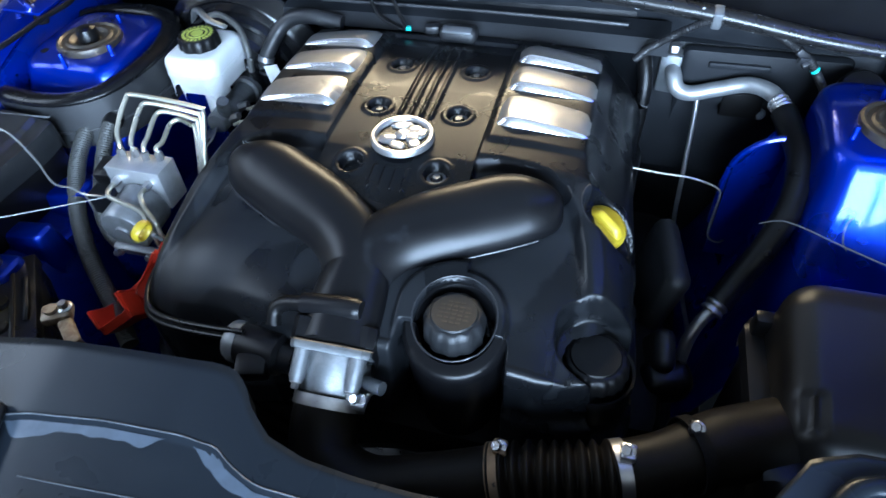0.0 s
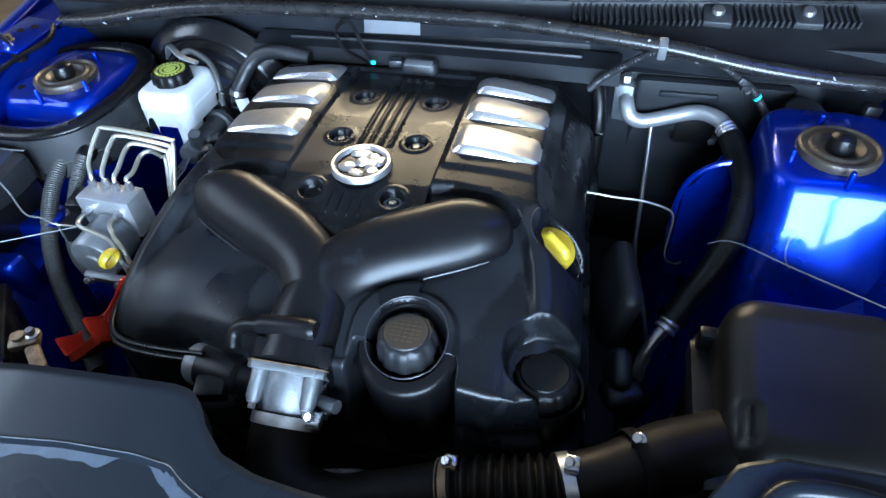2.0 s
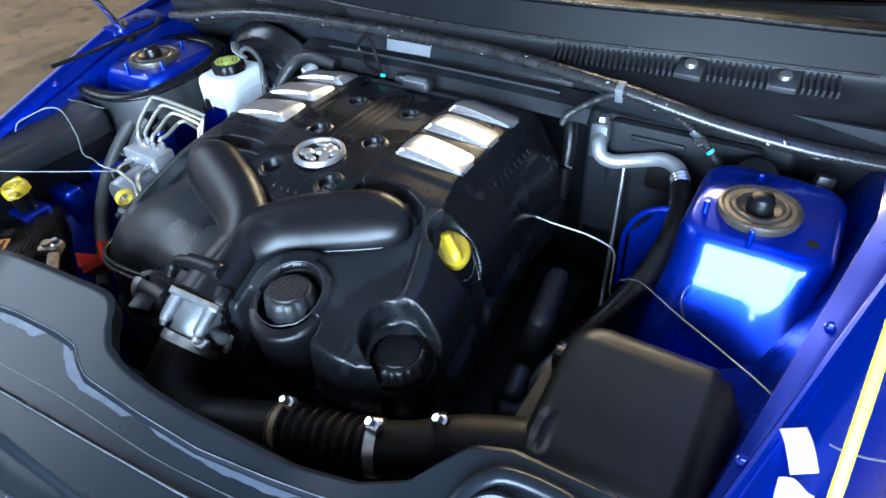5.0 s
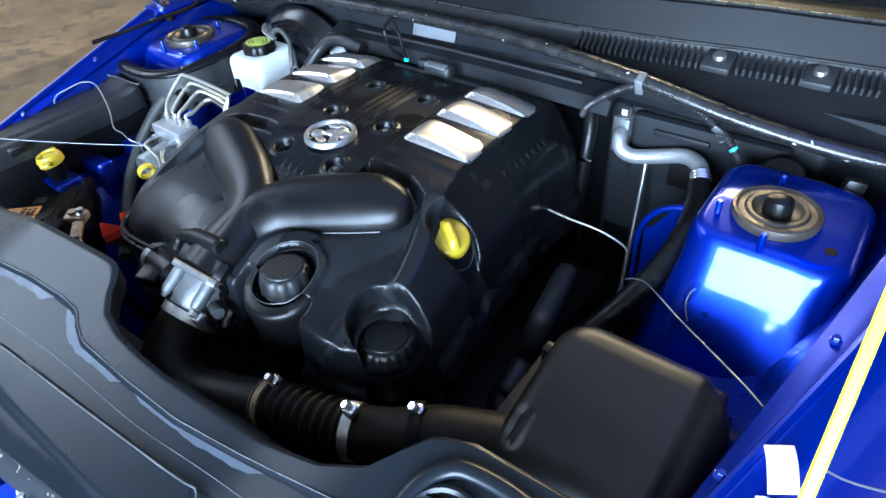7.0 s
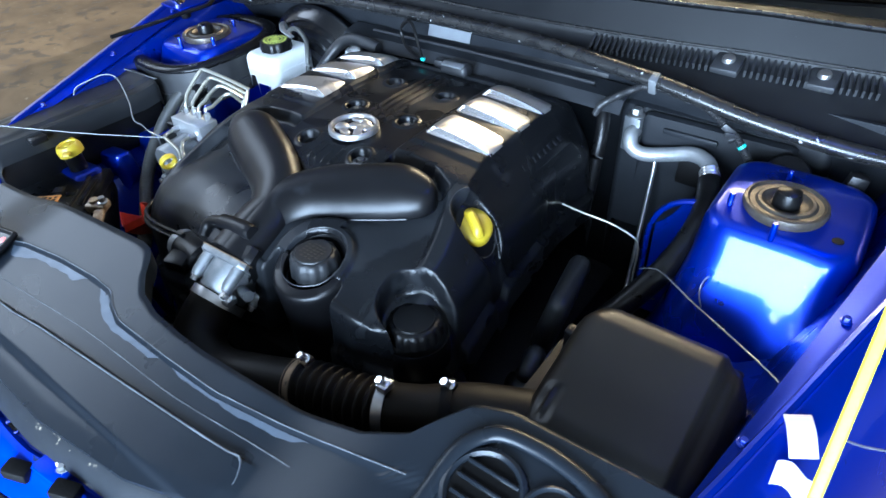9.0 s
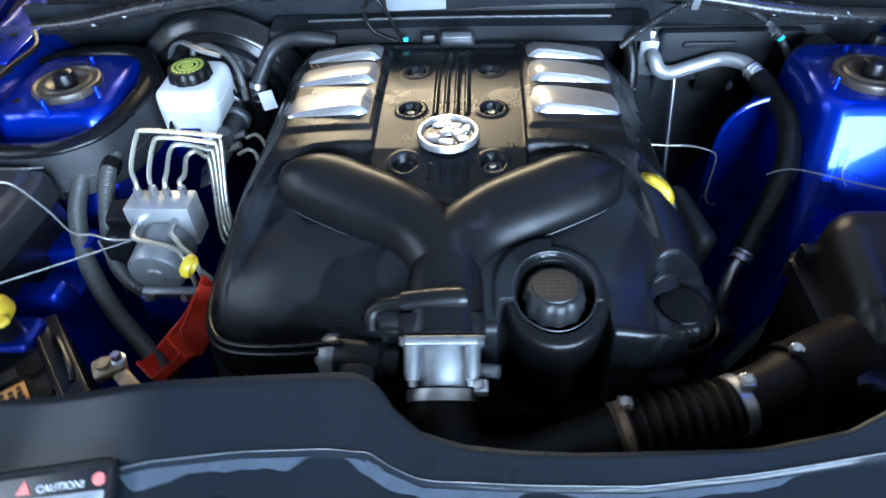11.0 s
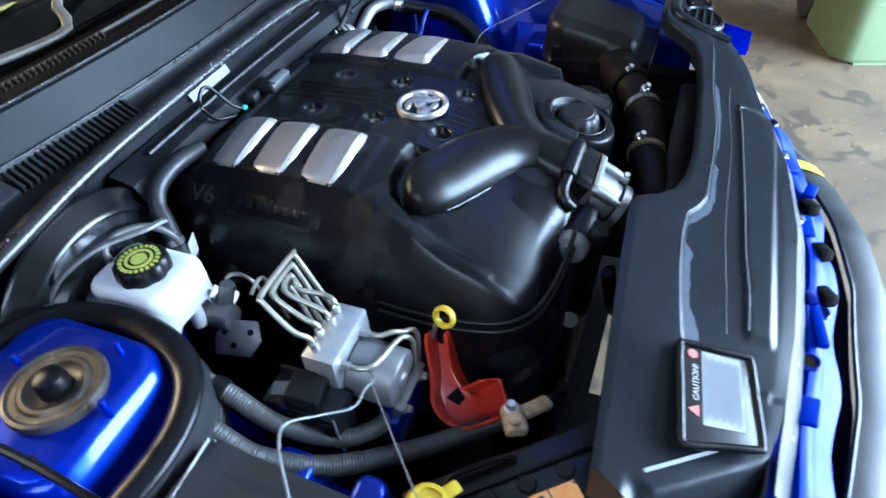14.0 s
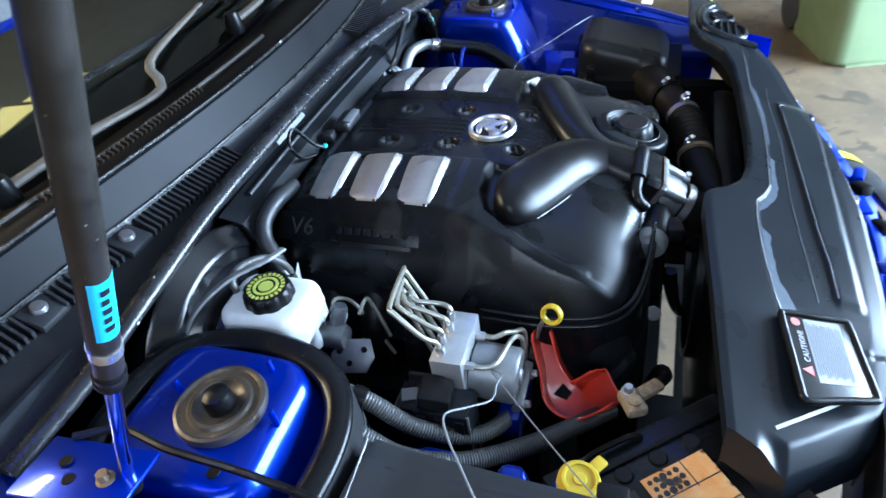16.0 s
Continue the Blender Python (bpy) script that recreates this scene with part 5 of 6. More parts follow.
for s in (-1, 1):
    rail = solo("chassis_rail", box((0.09, 1.0, 0.12), at((s * 0.40, -0.2, 0.42)), 0.01), DARK, "dark chassis rail beside the engine", "chassis rail", "chassis rails", base=(s * 0.40, -0.2, 0.36))
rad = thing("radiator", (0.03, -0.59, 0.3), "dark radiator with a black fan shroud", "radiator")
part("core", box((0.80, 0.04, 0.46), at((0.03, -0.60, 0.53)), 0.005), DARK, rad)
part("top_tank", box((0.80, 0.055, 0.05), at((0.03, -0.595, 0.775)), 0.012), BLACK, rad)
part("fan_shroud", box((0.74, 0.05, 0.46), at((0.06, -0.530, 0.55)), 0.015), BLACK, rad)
part("fan_ring", lathe([(0.17, 0), (0.185, 0), (0.185, 0.03), (0.17, 0.03)], 40, at((0.12, -0.492, 0.57), 90)), BLACK, rad)

# ================= brakes, ABS, battery corner =================
booster = thing("brake_booster", (-0.385, 0.16, 0.70), "large round black brake booster on the firewall", "brake booster")
ring_prof = [(0, 0.0), (0.040, 0.0), (0.046, 0.004), (0.050, 0.016), (0.060, 0.019), (0.064, 0.016), (0.070, 0.018), (0.074, 0.030), (0.086, 0.034), (0.090, 0.031), (0.096, 0.033), (0.101, 0.046), (0.112, 0.050), (0.116, 0.047), (0.122, 0.050), (0.128, 0.062), (0.136, 0.066), (0.139, 0.072), (0.134, 0.082), (0.124, 0.088), (0.116, 0.13), (0, 0.135)]
part("shell", lathe(ring_prof, 72, axis((-0.398, 0.080, 0.800), (0, 1, 0.03)) @ Matrix.Diagonal((1.10, 1.10, 1.0, 1))), BOOST, booster)
part("vacuum_hose", tube([(-0.19, 0.112, 0.915), (-0.24, 0.112, 0.922), (-0.278, 0.114, 0.914), (-0.299, 0.107, 0.898), (-0.309, 0.094, 0.882), (-0.320, 0.080, 0.860), (-0.323, 0.074, 0.835)], 0.0115, 50, 16), DUSTY, booster, "dusty black vacuum hose")
part("hose_clip", lathe([(0.0118, -0.004), (0.0132, -0.004), (0.0132, 0.004), (0.0118, 0.004)], 24, axis((-0.3205, 0.0795, 0.858), (-0.2, -0.35, -0.9))), STEEL, booster, "steel spring clip")
part("bracket_strap", tube([(-0.350, 0.040, 0.930), (-0.380, 0.045, 0.937), (-0.420, 0.079, 0.934), (-0.454, 0.112, 0.911), (-0.475, 0.130, 0.880), (-0.489, 0.140, 0.843)], 0.0055, 40, 8, None, 0.5), DULL_STEEL, booster, "grey steel bracket")

res = thing("brake_fluid_reservoir", (-0.392, -0.01, 0.82), "milky white brake fluid reservoir with a black cap", "fluid reservoir")
part("tank", wrap(-0.405, 0.042, 0.046, 0.058, 0.024, 0.014, lambda x, y: 0.897 - 0.008 * sstep(-y, 0.01, 0.06), 0.027, 0.0035, 0.02), WHITE, res)
RING = [(-0.405 + 0.0455 * math.copysign(abs(math.cos(a)) ** 0.45, math.cos(a)), 0.042 + 0.0575 * math.copysign(abs(math.sin(a)) ** 0.45, math.sin(a)), 0.868) for a in steps(0, 2 * math.pi, 40)]
part("seam", tube(RING, 0.0022, 120, 8), WHITE, res, "welded seam")
part("lower_tank", wrap(-0.403, 0.042, 0.041, 0.051, 0.020, 0.004, lambda x, y: 0.869, 0.030, 0.0045, -0.20), WHITE, res)
for y in (0.044, 0.008):
    part("foot", lathe([(0.010, 0), (0.010, -0.045)], 16, at((-0.392, y, 0.842))), WHITE, res)
BC = (-0.405, 0.040, 0.895)
cap = part("cap", lathe([(0, 0.020), (0.029, 0.020), (0.031, 0.018), (0.0325, 0.008), (0.033, 0), (0, 0)], 72, at(BC), lobed(9, 0.06)), RUBBER, res, "black lobed cap with lime print")
part("printed_disc", lathe([(0, 0.0008), (0.0095, 0.0008), (0.0095, 0)], 32, at((BC[0], BC[1], BC[2] + 0.020))), LIME, cap)
part("printed_ring", lathe([(0.0128, 0), (0.0128, 0.0008), (0.0165, 0.0008), (0.0165, 0)], 40, at((BC[0], BC[1], BC[2] + 0.020))), LIME, cap)
for i in range(22):
    a = 2 * math.pi * i / 22
    part("print_mark", box((0.0038, 0.0048, 0.0008), at((BC[0] + 0.0218 * math.cos(a), BC[1] + 0.0218 * math.sin(a), BC[2] + 0.0202), 0, 0, math.degrees(a) + 90), 0), LIME, cap)
part("level_hose", tube([(-0.412, 0.082, 0.905), (-0.408, 0.086, 0.920), (-0.385, 0.086, 0.924), (-0.352, 0.074, 0.912), (-0.336, 0.058, 0.888), (-0.334, 0.050, 0.850)], 0.0048, 30, 10), CONDUIT, res, "grey rubber hose")

master = thing("master_cylinder", (-0.37, -0.05, 0.76), "grey cast brake master cylinder with pipe unions", "brake cylinder")
part("barrel", lathe([(0, 0), (0.016, 0.001), (0.018, 0.006), (0.018, 0.10), (0.024, 0.102), (0.024, 0.115)], 28, axis((-0.372, -0.030, 0.797), (0, 1, 0))), DULL_STEEL, master)
BRK = axis((-0.386, -0.040, 0.778), (-0.62, -0.22, 0.75))
brk = part("bracket", prism([(-0.030, -0.020), (0.016, -0.026), (0.030, -0.006), (0.026, 0.020), (-0.012, 0.024), (-0.030, 0.006)], -0.0012, 0.0012, BRK, 0.0008), DULL_STEEL, master, "folded grey steel bracket")
for u, v in ((0.016, 0.006), (-0.006, -0.010), (-0.018, 0.008)):
    part("bracket_hole", lathe([(0, 0.0004), (0.0042, 0.0004), (0.0044, 0)], 18, BRK @ at((u, v, 0.0012))), DARK, brk)
part("sensor", lathe([(0, 0.034), (0.009, 0.033), (0.011, 0.028), (0.011, 0)], 20, axis((-0.362, -0.012, 0.808), (0.3, -0.25, 0.9))), ALU, master, "pale pressure sensor")
for y in (-0.012, 0.02):
    part("union", nut(0.007, 0.02, axis((-0.356, y, 0.800), (1, 0, 0.4))), STEEL, master)
part("line", tube([(-0.335, -0.034, 0.805), (-0.315, -0.036, 0.815), (-0.305, -0.039, 0.800), (-0.31, -0.06, 0.74)], 0.0030, 24, 8), PIPE, master)
part("line", tube([(-0.335, 0.010, 0.805), (-0.315, 0.010, 0.810), (-0.30, -0.01, 0.785), (-0.31, -0.06, 0.70)], 0.0030, 24, 8), PIPE, master)

# added white sheet for the bright glint at a silver bar's end
tagw = solo("paper_tag", box((0.022, 0.001, 0.036), at((-0.306, 0.068, 0.838), 8, -6, 18), 0), PAPER, "small white sheet standing in for the glint of a bar's end", "tag", base=(-0.306, 0.068, 0.838))

abs_ = thing("abs_unit", (-0.385, -0.20, 0.70), "aluminium ABS block with motor and bent brake pipes", "ABS unit")
part("valve_block", box((0.086, 0.040, 0.062), at((-0.385, -0.194, 0.816)), 0.002), MACHINED, abs_, "machined aluminium block")
ctl = part("control_box", box((0.046, 0.096, 0.105), at((-0.448, -0.182, 0.750)), 0.006), COVER, abs_, "black plastic control box")
for k in range(4):
    part("rib", box((0.004, 0.012, 0.092), at((-0.4715, -0.146 - 0.024 * k, 0.750)), 0.0012), RUBBER, ctl)
part("edge_strip", box((0.0020, 0.0030, 0.112), at((-0.4695, -0.2295, 0.750)), 0.0006), DULL_STEEL, ctl, "pale worn edge")
part("plug", box((0.036, 0.040, 0.026), at((-0.450, -0.185, 0.812), 8, 0, 6), 0.004), RUBBER, ctl)
part("plug_lever", box((0.006, 0.044, 0.018), at((-0.432, -0.168, 0.816), 8, 0, 6), 0.002), BLACK, ctl)
part("silver_tag", box((0.018, 0.020, 0.0012), at((-0.449, -0.150, 0.8036), 0, 0, 20), 0), STICKER, ctl, "small pale sticker")
part("motor", lathe([(0, 0.062), (0.010, 0.062), (0.012, 0.059), (0.033, 0.058), (0.036, 0.054), (0.036, 0)], 40, axis((-0.383, -0.214, 0.790), (0, -1, -0.08))), DULL_STEEL, abs_, "grey steel motor can")
part("bracket", box((0.085, 0.03, 0.06), at((-0.378, -0.262, 0.715)), 0.006), BLUE_DULL, abs_, "blue painted bracket")
part("bracket_plate", box((0.075, 0.012, 0.018), at((-0.372, -0.272, 0.752), 20), 0.003), ALU, abs_)
for x in (-0.40, -0.35):
    part("bolt", bolt(0.005, 0.007, axis((x, -0.279, 0.752), (0, -1, 0.4))), STEEL, abs_)
for i in range(4):
    x = -0.415 + 0.0195 * i
    part("union", nut(0.0058, 0.013, at((x, -0.186 + 0.004 * (i % 2), 0.846))), STEEL, abs_)
    xo, zo = -0.416 + 0.019 * i, 0.910 - 0.011 * i
    xe = -0.318 - 0.008 * i
    part("pipe", tube([(x, -0.186 + 0.004 * (i % 2), 0.852), (x, -0.182, 0.866), (x - 0.006 + 0.003 * i, -0.168, 0.880 - 0.004 * i), (xo, -0.138, zo - 0.003), (xo + 0.010, -0.128, zo), (xe - 0.006, -0.112, zo - 0.020), (xe, -0.114, zo - 0.032), (xe - 0.002, -0.150, 0.80 - 0.02 * i), (-0.315, -0.165, 0.74)], 0.0033, 70, 10), PIPE, abs_, "bent olive brake pipe")
for i in range(2):
    x = -0.412 + 0.05 * i
    part("union", nut(0.0058, 0.012, axis((x, -0.214, 0.828), (0, -1, 0))), STEEL, abs_)
    xe = -0.340 + 0.013 * i
    part("pipe", tube([(x, -0.222, 0.828), (x + 0.001, -0.238, 0.828), (x + 0.012, -0.250, 0.827), (xe - 0.014, -0.258, 0.820), (xe, -0.266, 0.810), (xe + 0.002, -0.268, 0.785), (xe, -0.262, 0.70)], 0.0033, 50, 10), PIPE, abs_, "bent olive brake pipe")

dip = thing("dipstick", (-0.314, -0.30, 0.78), "yellow ring-handled engine oil dipstick", "dipstick")
part("ring", tube([(0.0120 * math.cos(a), 0.0120 * math.sin(a), 0) for a in steps(0, 2 * math.pi, 24)], 0.0030, 48, 10, None, 1.9), YELLOW, dip)
move_m = axis((-0.314, -0.302, 0.832), (-0.85, 0.15, 0.30))
_d = dip.children[0]
_d.data.transform(Matrix.Translation(-ORIGIN[dip]) @ move_m @ Matrix.Translation(ORIGIN[dip]))
part("stem", tube([(-0.310, -0.292, 0.816), (-0.306, -0.285, 0.80), (-0.302, -0.278, 0.77), (-0.295, -0.26, 0.70)], 0.0028, 12, 10), DULL_STEEL, dip, "grey metal stem")

redc = thing("terminal_cover", (-0.335, -0.335, 0.69), "red plastic battery terminal cover, hinged open", "terminal cover")
RC = curve([(-0.309, -0.288, 0.784), (-0.328, -0.300, 0.752), (-0.350, -0.318, 0.722), (-0.358, -0.338, 0.720), (-0.357, -0.356, 0.734), (-0.354, -0.374, 0.752)], 30)[0]
RN = Vector((-0.55, 0.10, 0.83)).normalized()


def tray_fn(u, v):
    # u along the cover, v across its open channel
    k = min(len(RC) - 2, max(1, round(u)))
    p, t = Vector(RC[k if 0 < u < len(RC) - 1 else round(u)]), (Vector(RC[k + 1]) - Vector(RC[k - 1])).normalized()
    b = t.cross(RN).normalized()
    n = b.cross(t)
    f = u / (len(RC) - 1)
    w = 0.0135 + 0.0105 * sstep(f, 0.25, 0.6)
    return p + b * w * max(-1.0, min(1.0, 1.35 * v)) * (1.0 - 0.12 * (1 - abs(v))) + n * (0.038 * sstep(abs(v), 0.72, 1.0) - 0.0285)


part("shell", thick(field(tray_fn, range(len(RC)), steps(-1, 1, 16)), 0.0022), RED, redc, "", 60)
for v in (-1, 1):
    part("rim", tube([tray_fn(u, v) for u in range(len(RC))], 0.0017, 60, 8), RED, redc, "raised red rim")
for k in (0, len(RC) - 1):
    part("end_wall", thick(field(lambda a, v: Vector(tray_fn(k, v)).lerp(Vector(tray_fn(k, v * 0.9)) + RN * 0.012, a), steps(0, 1, 3), steps(-1, 1, 12)), 0.002), RED, redc)
part("hollow", prism([(-0.011, -0.008), (0.009, -0.010), (0.013, 0.002), (-0.002, 0.011)], 0, 0.001, axis(Vector(RC[15]) - RN * 0.0245, RN), 0), DARK, redc, "dark hollow")

bat = thing("battery", (-0.49, -0.46, 0.55), "black car battery with a stained peeling label", "car battery")
BTM = at((-0.492, -0.470, 0), 0, 0, -49.5)
part("case", box((0.235, 0.175, 0.19), BTM @ at((0, 0, 0.655)), 0.006), COVER, bat)
part("lid", box((0.24, 0.18, 0.022), BTM @ at((0, 0, 0.757)), 0.004), COVER, bat)
part("lid_ridge", box((0.225, 0.006, 0.005), BTM @ at((0, 0.062, 0.7695)), 0.002), BLACK, bat)
bl = part("label", box((0.082, 0.120, 0.0015), BTM @ at((0.012, -0.026, 0.7695)), 0), STAINED, bat, "brown stained battery label")
for i in range(3):
    part("print_bar", box((0.080, 0.0012, 0.0006), BTM @ at((0.012, 0.004 - 0.030 * i, 0.7705)), 0), LABEL_BLACK, bl)
part("print_bar", box((0.0012, 0.034, 0.0006), BTM @ at((0.022, 0.018, 0.7705)), 0), LABEL_BLACK, bl)
for i in range(3):
    for j in range(5):
        part("print_dot", lathe([(0, 0.0006), (0.0028 + 0.0016 * ((i * 3 + j) % 3) / 2, 0.0006), (0.0030, 0)], 12, BTM @ at((-0.022 + 0.0085 * j + 0.002 * (i % 2), 0.027 - 0.0090 * i, 0.7703))), LABEL_BLACK, bl)
part("handle", tube([BTM @ Vector(p) for p in ((-0.075, 0.078, 0.768), (-0.06, 0.082, 0.775), (-0.01, 0.082, 0.775), (0.005, 0.078, 0.768))], 0.004, 16, 8), BLACK, bat)
for k in range(4):
    part("cell_plug", lathe([(0, 0.003), (0.009, 0.003), (0.011, 0)], 20, BTM @ at((-0.085 + 0.045 * k, 0.048, 0.768))), BLACK, bat)
part("square_mark", prism([(-0.009, -0.009), (0.009, -0.009), (0.009, 0.009), (-0.009, 0.009)], 0.768, 0.7692, BTM @ at((-0.05, 0.020, 0)), 0), DUSTY, bat, "greyed square mark")
clampb = thing("battery_clamp", (-0.39, -0.415, 0.768), "corroded battery terminal clamp with lead post", "battery clamp")
part("post", lathe([(0, 0.022), (0.008, 0.022), (0.009, 0)], 18, at((-0.392, -0.412, 0.766))), LEAD, clampb)
part("clamp", box((0.036, 0.026, 0.016), at((-0.388, -0.410, 0.776), 8, 0, 30), 0.005), LEAD, clampb)
part("clamp_tail", box((0.040, 0.018, 0.010), at((-0.360, -0.428, 0.770), 0, 10, -40), 0.004), LEAD, clampb)
part("bolt", bolt(0.006, 0.008, at((-0.378, -0.404, 0.783))), STEEL, clampb)
part("cable", tube([(-0.35, -0.435, 0.765), (-0.31, -0.45, 0.74), (-0.27, -0.44, 0.70), (-0.25, -0.42, 0.60)], 0.007, 24, 10), RUBBER, clampb)

wash = thing("washer_filler", (-0.53, -0.366, 0.70), "yellow washer fluid cap on a black filler neck", "filler cap", "filler caps")
part("neck", tube([(-0.545, -0.345, 0.66), (-0.535, -0.36, 0.76), (-0.530, -0.366, 0.815)], 0.0155, 16, 20), RUBBER, wash, "black filler neck")
part("cap", lathe([(0, 0.0075), (0.006, 0.0075), (0.007, 0.006), (0.0145, 0.006), (0.0155, 0.0085), (0.0185, 0.0085), (0.0200, 0.006), (0.0222, 0.001), (0.0222, -0.010), (0.018, -0.012)], 40, at((-0.530, -0.366, 0.822), 8, -6)), YELLOW, wash, "bright yellow cap")
part("tab", box((0.022, 0.014, 0.006), at((-0.509, -0.381, 0.823), 0, 0, -35), 0.003), YELLOW, wash)
part("tab", box((0.022, 0.013, 0.006), at((-0.551, -0.351, 0.823), 0, 0, -35), 0.003), YELLOW, wash)

# black moulded surround of the left tower, with its cable conduits
sur = thing("tower_surround", (-0.53, 0.0, 0.8), "black moulded cable duct round the strut tower", "cable duct")


SUR = [(-0.672, -0.114, 0.872), (-0.60, -0.122, 0.874), (-0.548, -0.116, 0.876), (-0.505, -0.092, 0.880), (-0.481, -0.050, 0.886), (-0.472, 0.0, 0.890), (-0.475, 0.044, 0.893), (-0.492, 0.090, 0.895), (-0.525, 0.120, 0.896), (-0.58, 0.132, 0.894), (-0.64, 0.128, 0.891), (-0.680, 0.104, 0.888)]
sur_path = curve(SUR, 90)[0]


def sur_wall(i, h):
    i = int(i)
    d = sur_path[min(i + 1, 90)] - sur_path[max(i - 1, 0)]
    out = Vector((d.y, -d.x, 0)).normalized()
    return sur_path[i] + out * (0.0152 + 0.006 * h) + Vector((0, 0, -0.002 - 0.070 * h))


part("duct_top", tube(SUR, 0.0160, 90, 20, None, 0.55), COVER_FLAT, sur)
part("duct_wall", thick(field(sur_wall, range(91), steps(0, 1, 4)), 0.003), DUSTY, sur)
part("wall_band", tube([sur_wall(k, 0.62) for k in range(0, 91, 3)], 0.0022, 60, 6), DUSTY, sur)
for k in range(9):
    i = 18 + 6 * k
    p, q = sur_wall(i, 0.86), sur_wall(i, 0.98)
    part("wall_tab", box((0.010, 0.004, 0.012), Matrix.Translation(p.lerp(q, 0.5)) @ Euler((0, 0, math.atan2((sur_path[i + 1] - sur_path[i]).y, (sur_path[i + 1] - sur_path[i]).x))).to_matrix().to_4x4(), 0.001), RUBBER, sur)
cable_z = [(-0.532, -0.085, 0.845), (-0.532, -0.124, 0.828), (-0.530, -0.17, 0.798), (-0.503, -0.228, 0.766), (-0.452, -0.288, 0.738), (-0.390, -0.341, 0.708), (-0.34, -0.385, 0.69)]
con = thing("cable_conduit", (-0.5, -0.2, 0.75), "thick corrugated grey-black cable conduit", "cable conduit", "cable conduits")
part("sleeve", tube(cable_z, 0.0122, 420, 14, ribs(0.0120, 0.0005, 0.0036)), CONDUIT, con)
part("collar", lathe([(0.0128, -0.008), (0.0150, -0.008), (0.0155, 0.0), (0.0150, 0.008), (0.0128, 0.008)], 24, axis((-0.532, -0.112, 0.8335), (0, -0.9, -0.42))), RUBBER, con, "black end collar")
con2 = thing("cable_conduit", (-0.5, -0.2, 0.75), "thick corrugated grey-black cable conduit", "cable conduit", "cable conduits")
part("sleeve", tube([(-0.490, -0.080, 0.848), (-0.491, -0.12, 0.836), (-0.488, -0.17, 0.796), (-0.465, -0.225, 0.760), (-0.425, -0.255, 0.740), (-0.38, -0.262, 0.725)], 0.0108, 360, 14, ribs(0.0106, 0.0005, 0.0036)), CONDUIT, con2)


part("collar", lathe([(0.0112, -0.008), (0.0134, -0.008), (0.0138, 0.0), (0.0134, 0.008), (0.0112, 0.008)], 24, axis((-0.4905, -0.108, 0.8395), (0, -0.95, -0.3))), RUBBER, con2, "black end collar")
fuse = thing("fuse_box", (-0.61, -0.33, 0.80), "black plastic fuse box lid along the fender", "fuse box")
part("lid", wrap(-0.612, -0.312, 0.056, 0.165, 0.014, 0.007, lambda x, y: 0.862 + 0.008 * sstep(y, -0.2, -0.14) - 0.004 * sstep(abs(x + 0.612), 0.030, 0.034), 0.03, 0.005, 0.05, turn=-3), LID, fuse, "grey sheen lid")
part("body", box((0.104, 0.32, 0.09), at((-0.614, -0.312, 0.795), 0, 0, -3), 0.006), BLACK, fuse)
part("lid_seam", tube([(-0.556, -0.150, 0.868), (-0.562, -0.152, 0.868), (-0.66, -0.158, 0.868)], 0.0012, 16, 6), DULL_STEEL, fuse, "pale lid seam")
part("latch", box((0.02, 0.03, 0.012), at((-0.553, -0.40, 0.848)), 0.003), BLACK, fuse)

# ================= air-conditioning lines, right side =================
ac = thing("air_conditioning_line", (0.33, 0.17, 0.80), "aluminium air-conditioning line with a black rubber hose", "hose line")
part("block", box((0.030, 0.028, 0.062), at((0.312, 0.172, 0.855), 0, 0, -10), 0.003), ALU, ac)
part("block_bolt", bolt(0.009, 0.010, at((0.312, 0.170, 0.886))), STEEL, ac)
part("pipe", tube([(0.315, 0.165, 0.862), (0.317, 0.145, 0.862), (0.325, 0.135, 0.848), (0.345, 0.138, 0.840), (0.38, 0.143, 0.848), (0.42, 0.140, 0.862), (0.448, 0.120, 0.866), (0.460, 0.098, 0.862)], 0.0115, 70, 16), MACHINED, ac, "bright aluminium pipe")
part("crimp", tube([(0.456, 0.105, 0.863), (0.462, 0.093, 0.860), (0.467, 0.080, 0.857)], 0.0150, 20, 18, lambda s, L: 0.0152 - 0.0018 * (0.5 + 0.5 * math.cos(s * 2 * math.pi / 0.007))), BRIGHT, ac)
part("hose", tube([(0.465, 0.085, 0.858), (0.475, 0.05, 0.850), (0.482, -0.005, 0.842), (0.474, -0.06, 0.815), (0.452, -0.105, 0.780), (0.425, -0.140, 0.745), (0.408, -0.165, 0.726)], 0.0168, 60, 18), RUBBER, ac, "black rubber hose")
part("crimp", tube([(0.418, -0.150, 0.737), (0.410, -0.162, 0.728), (0.400, -0.175, 0.717)], 0.0155, 24, 18, lambda s, L: 0.0155 - 0.002 * (0.5 + 0.5 * math.cos(s * 2 * math.pi / 0.010))), STEEL, ac)
part("lower_pipe", tube([(0.404, -0.170, 0.721), (0.388, -0.188, 0.708), (0.378, -0.205, 0.685), (0.376, -0.215, 0.655), (0.374, -0.22, 0.60)], 0.0085, 30, 14), STEEL, ac)
part("compressor_boot", box((0.07, 0.05, 0.06), at((0.36, -0.235, 0.63), 10, 0, 20), 0.018, 3), BLACK, ac)

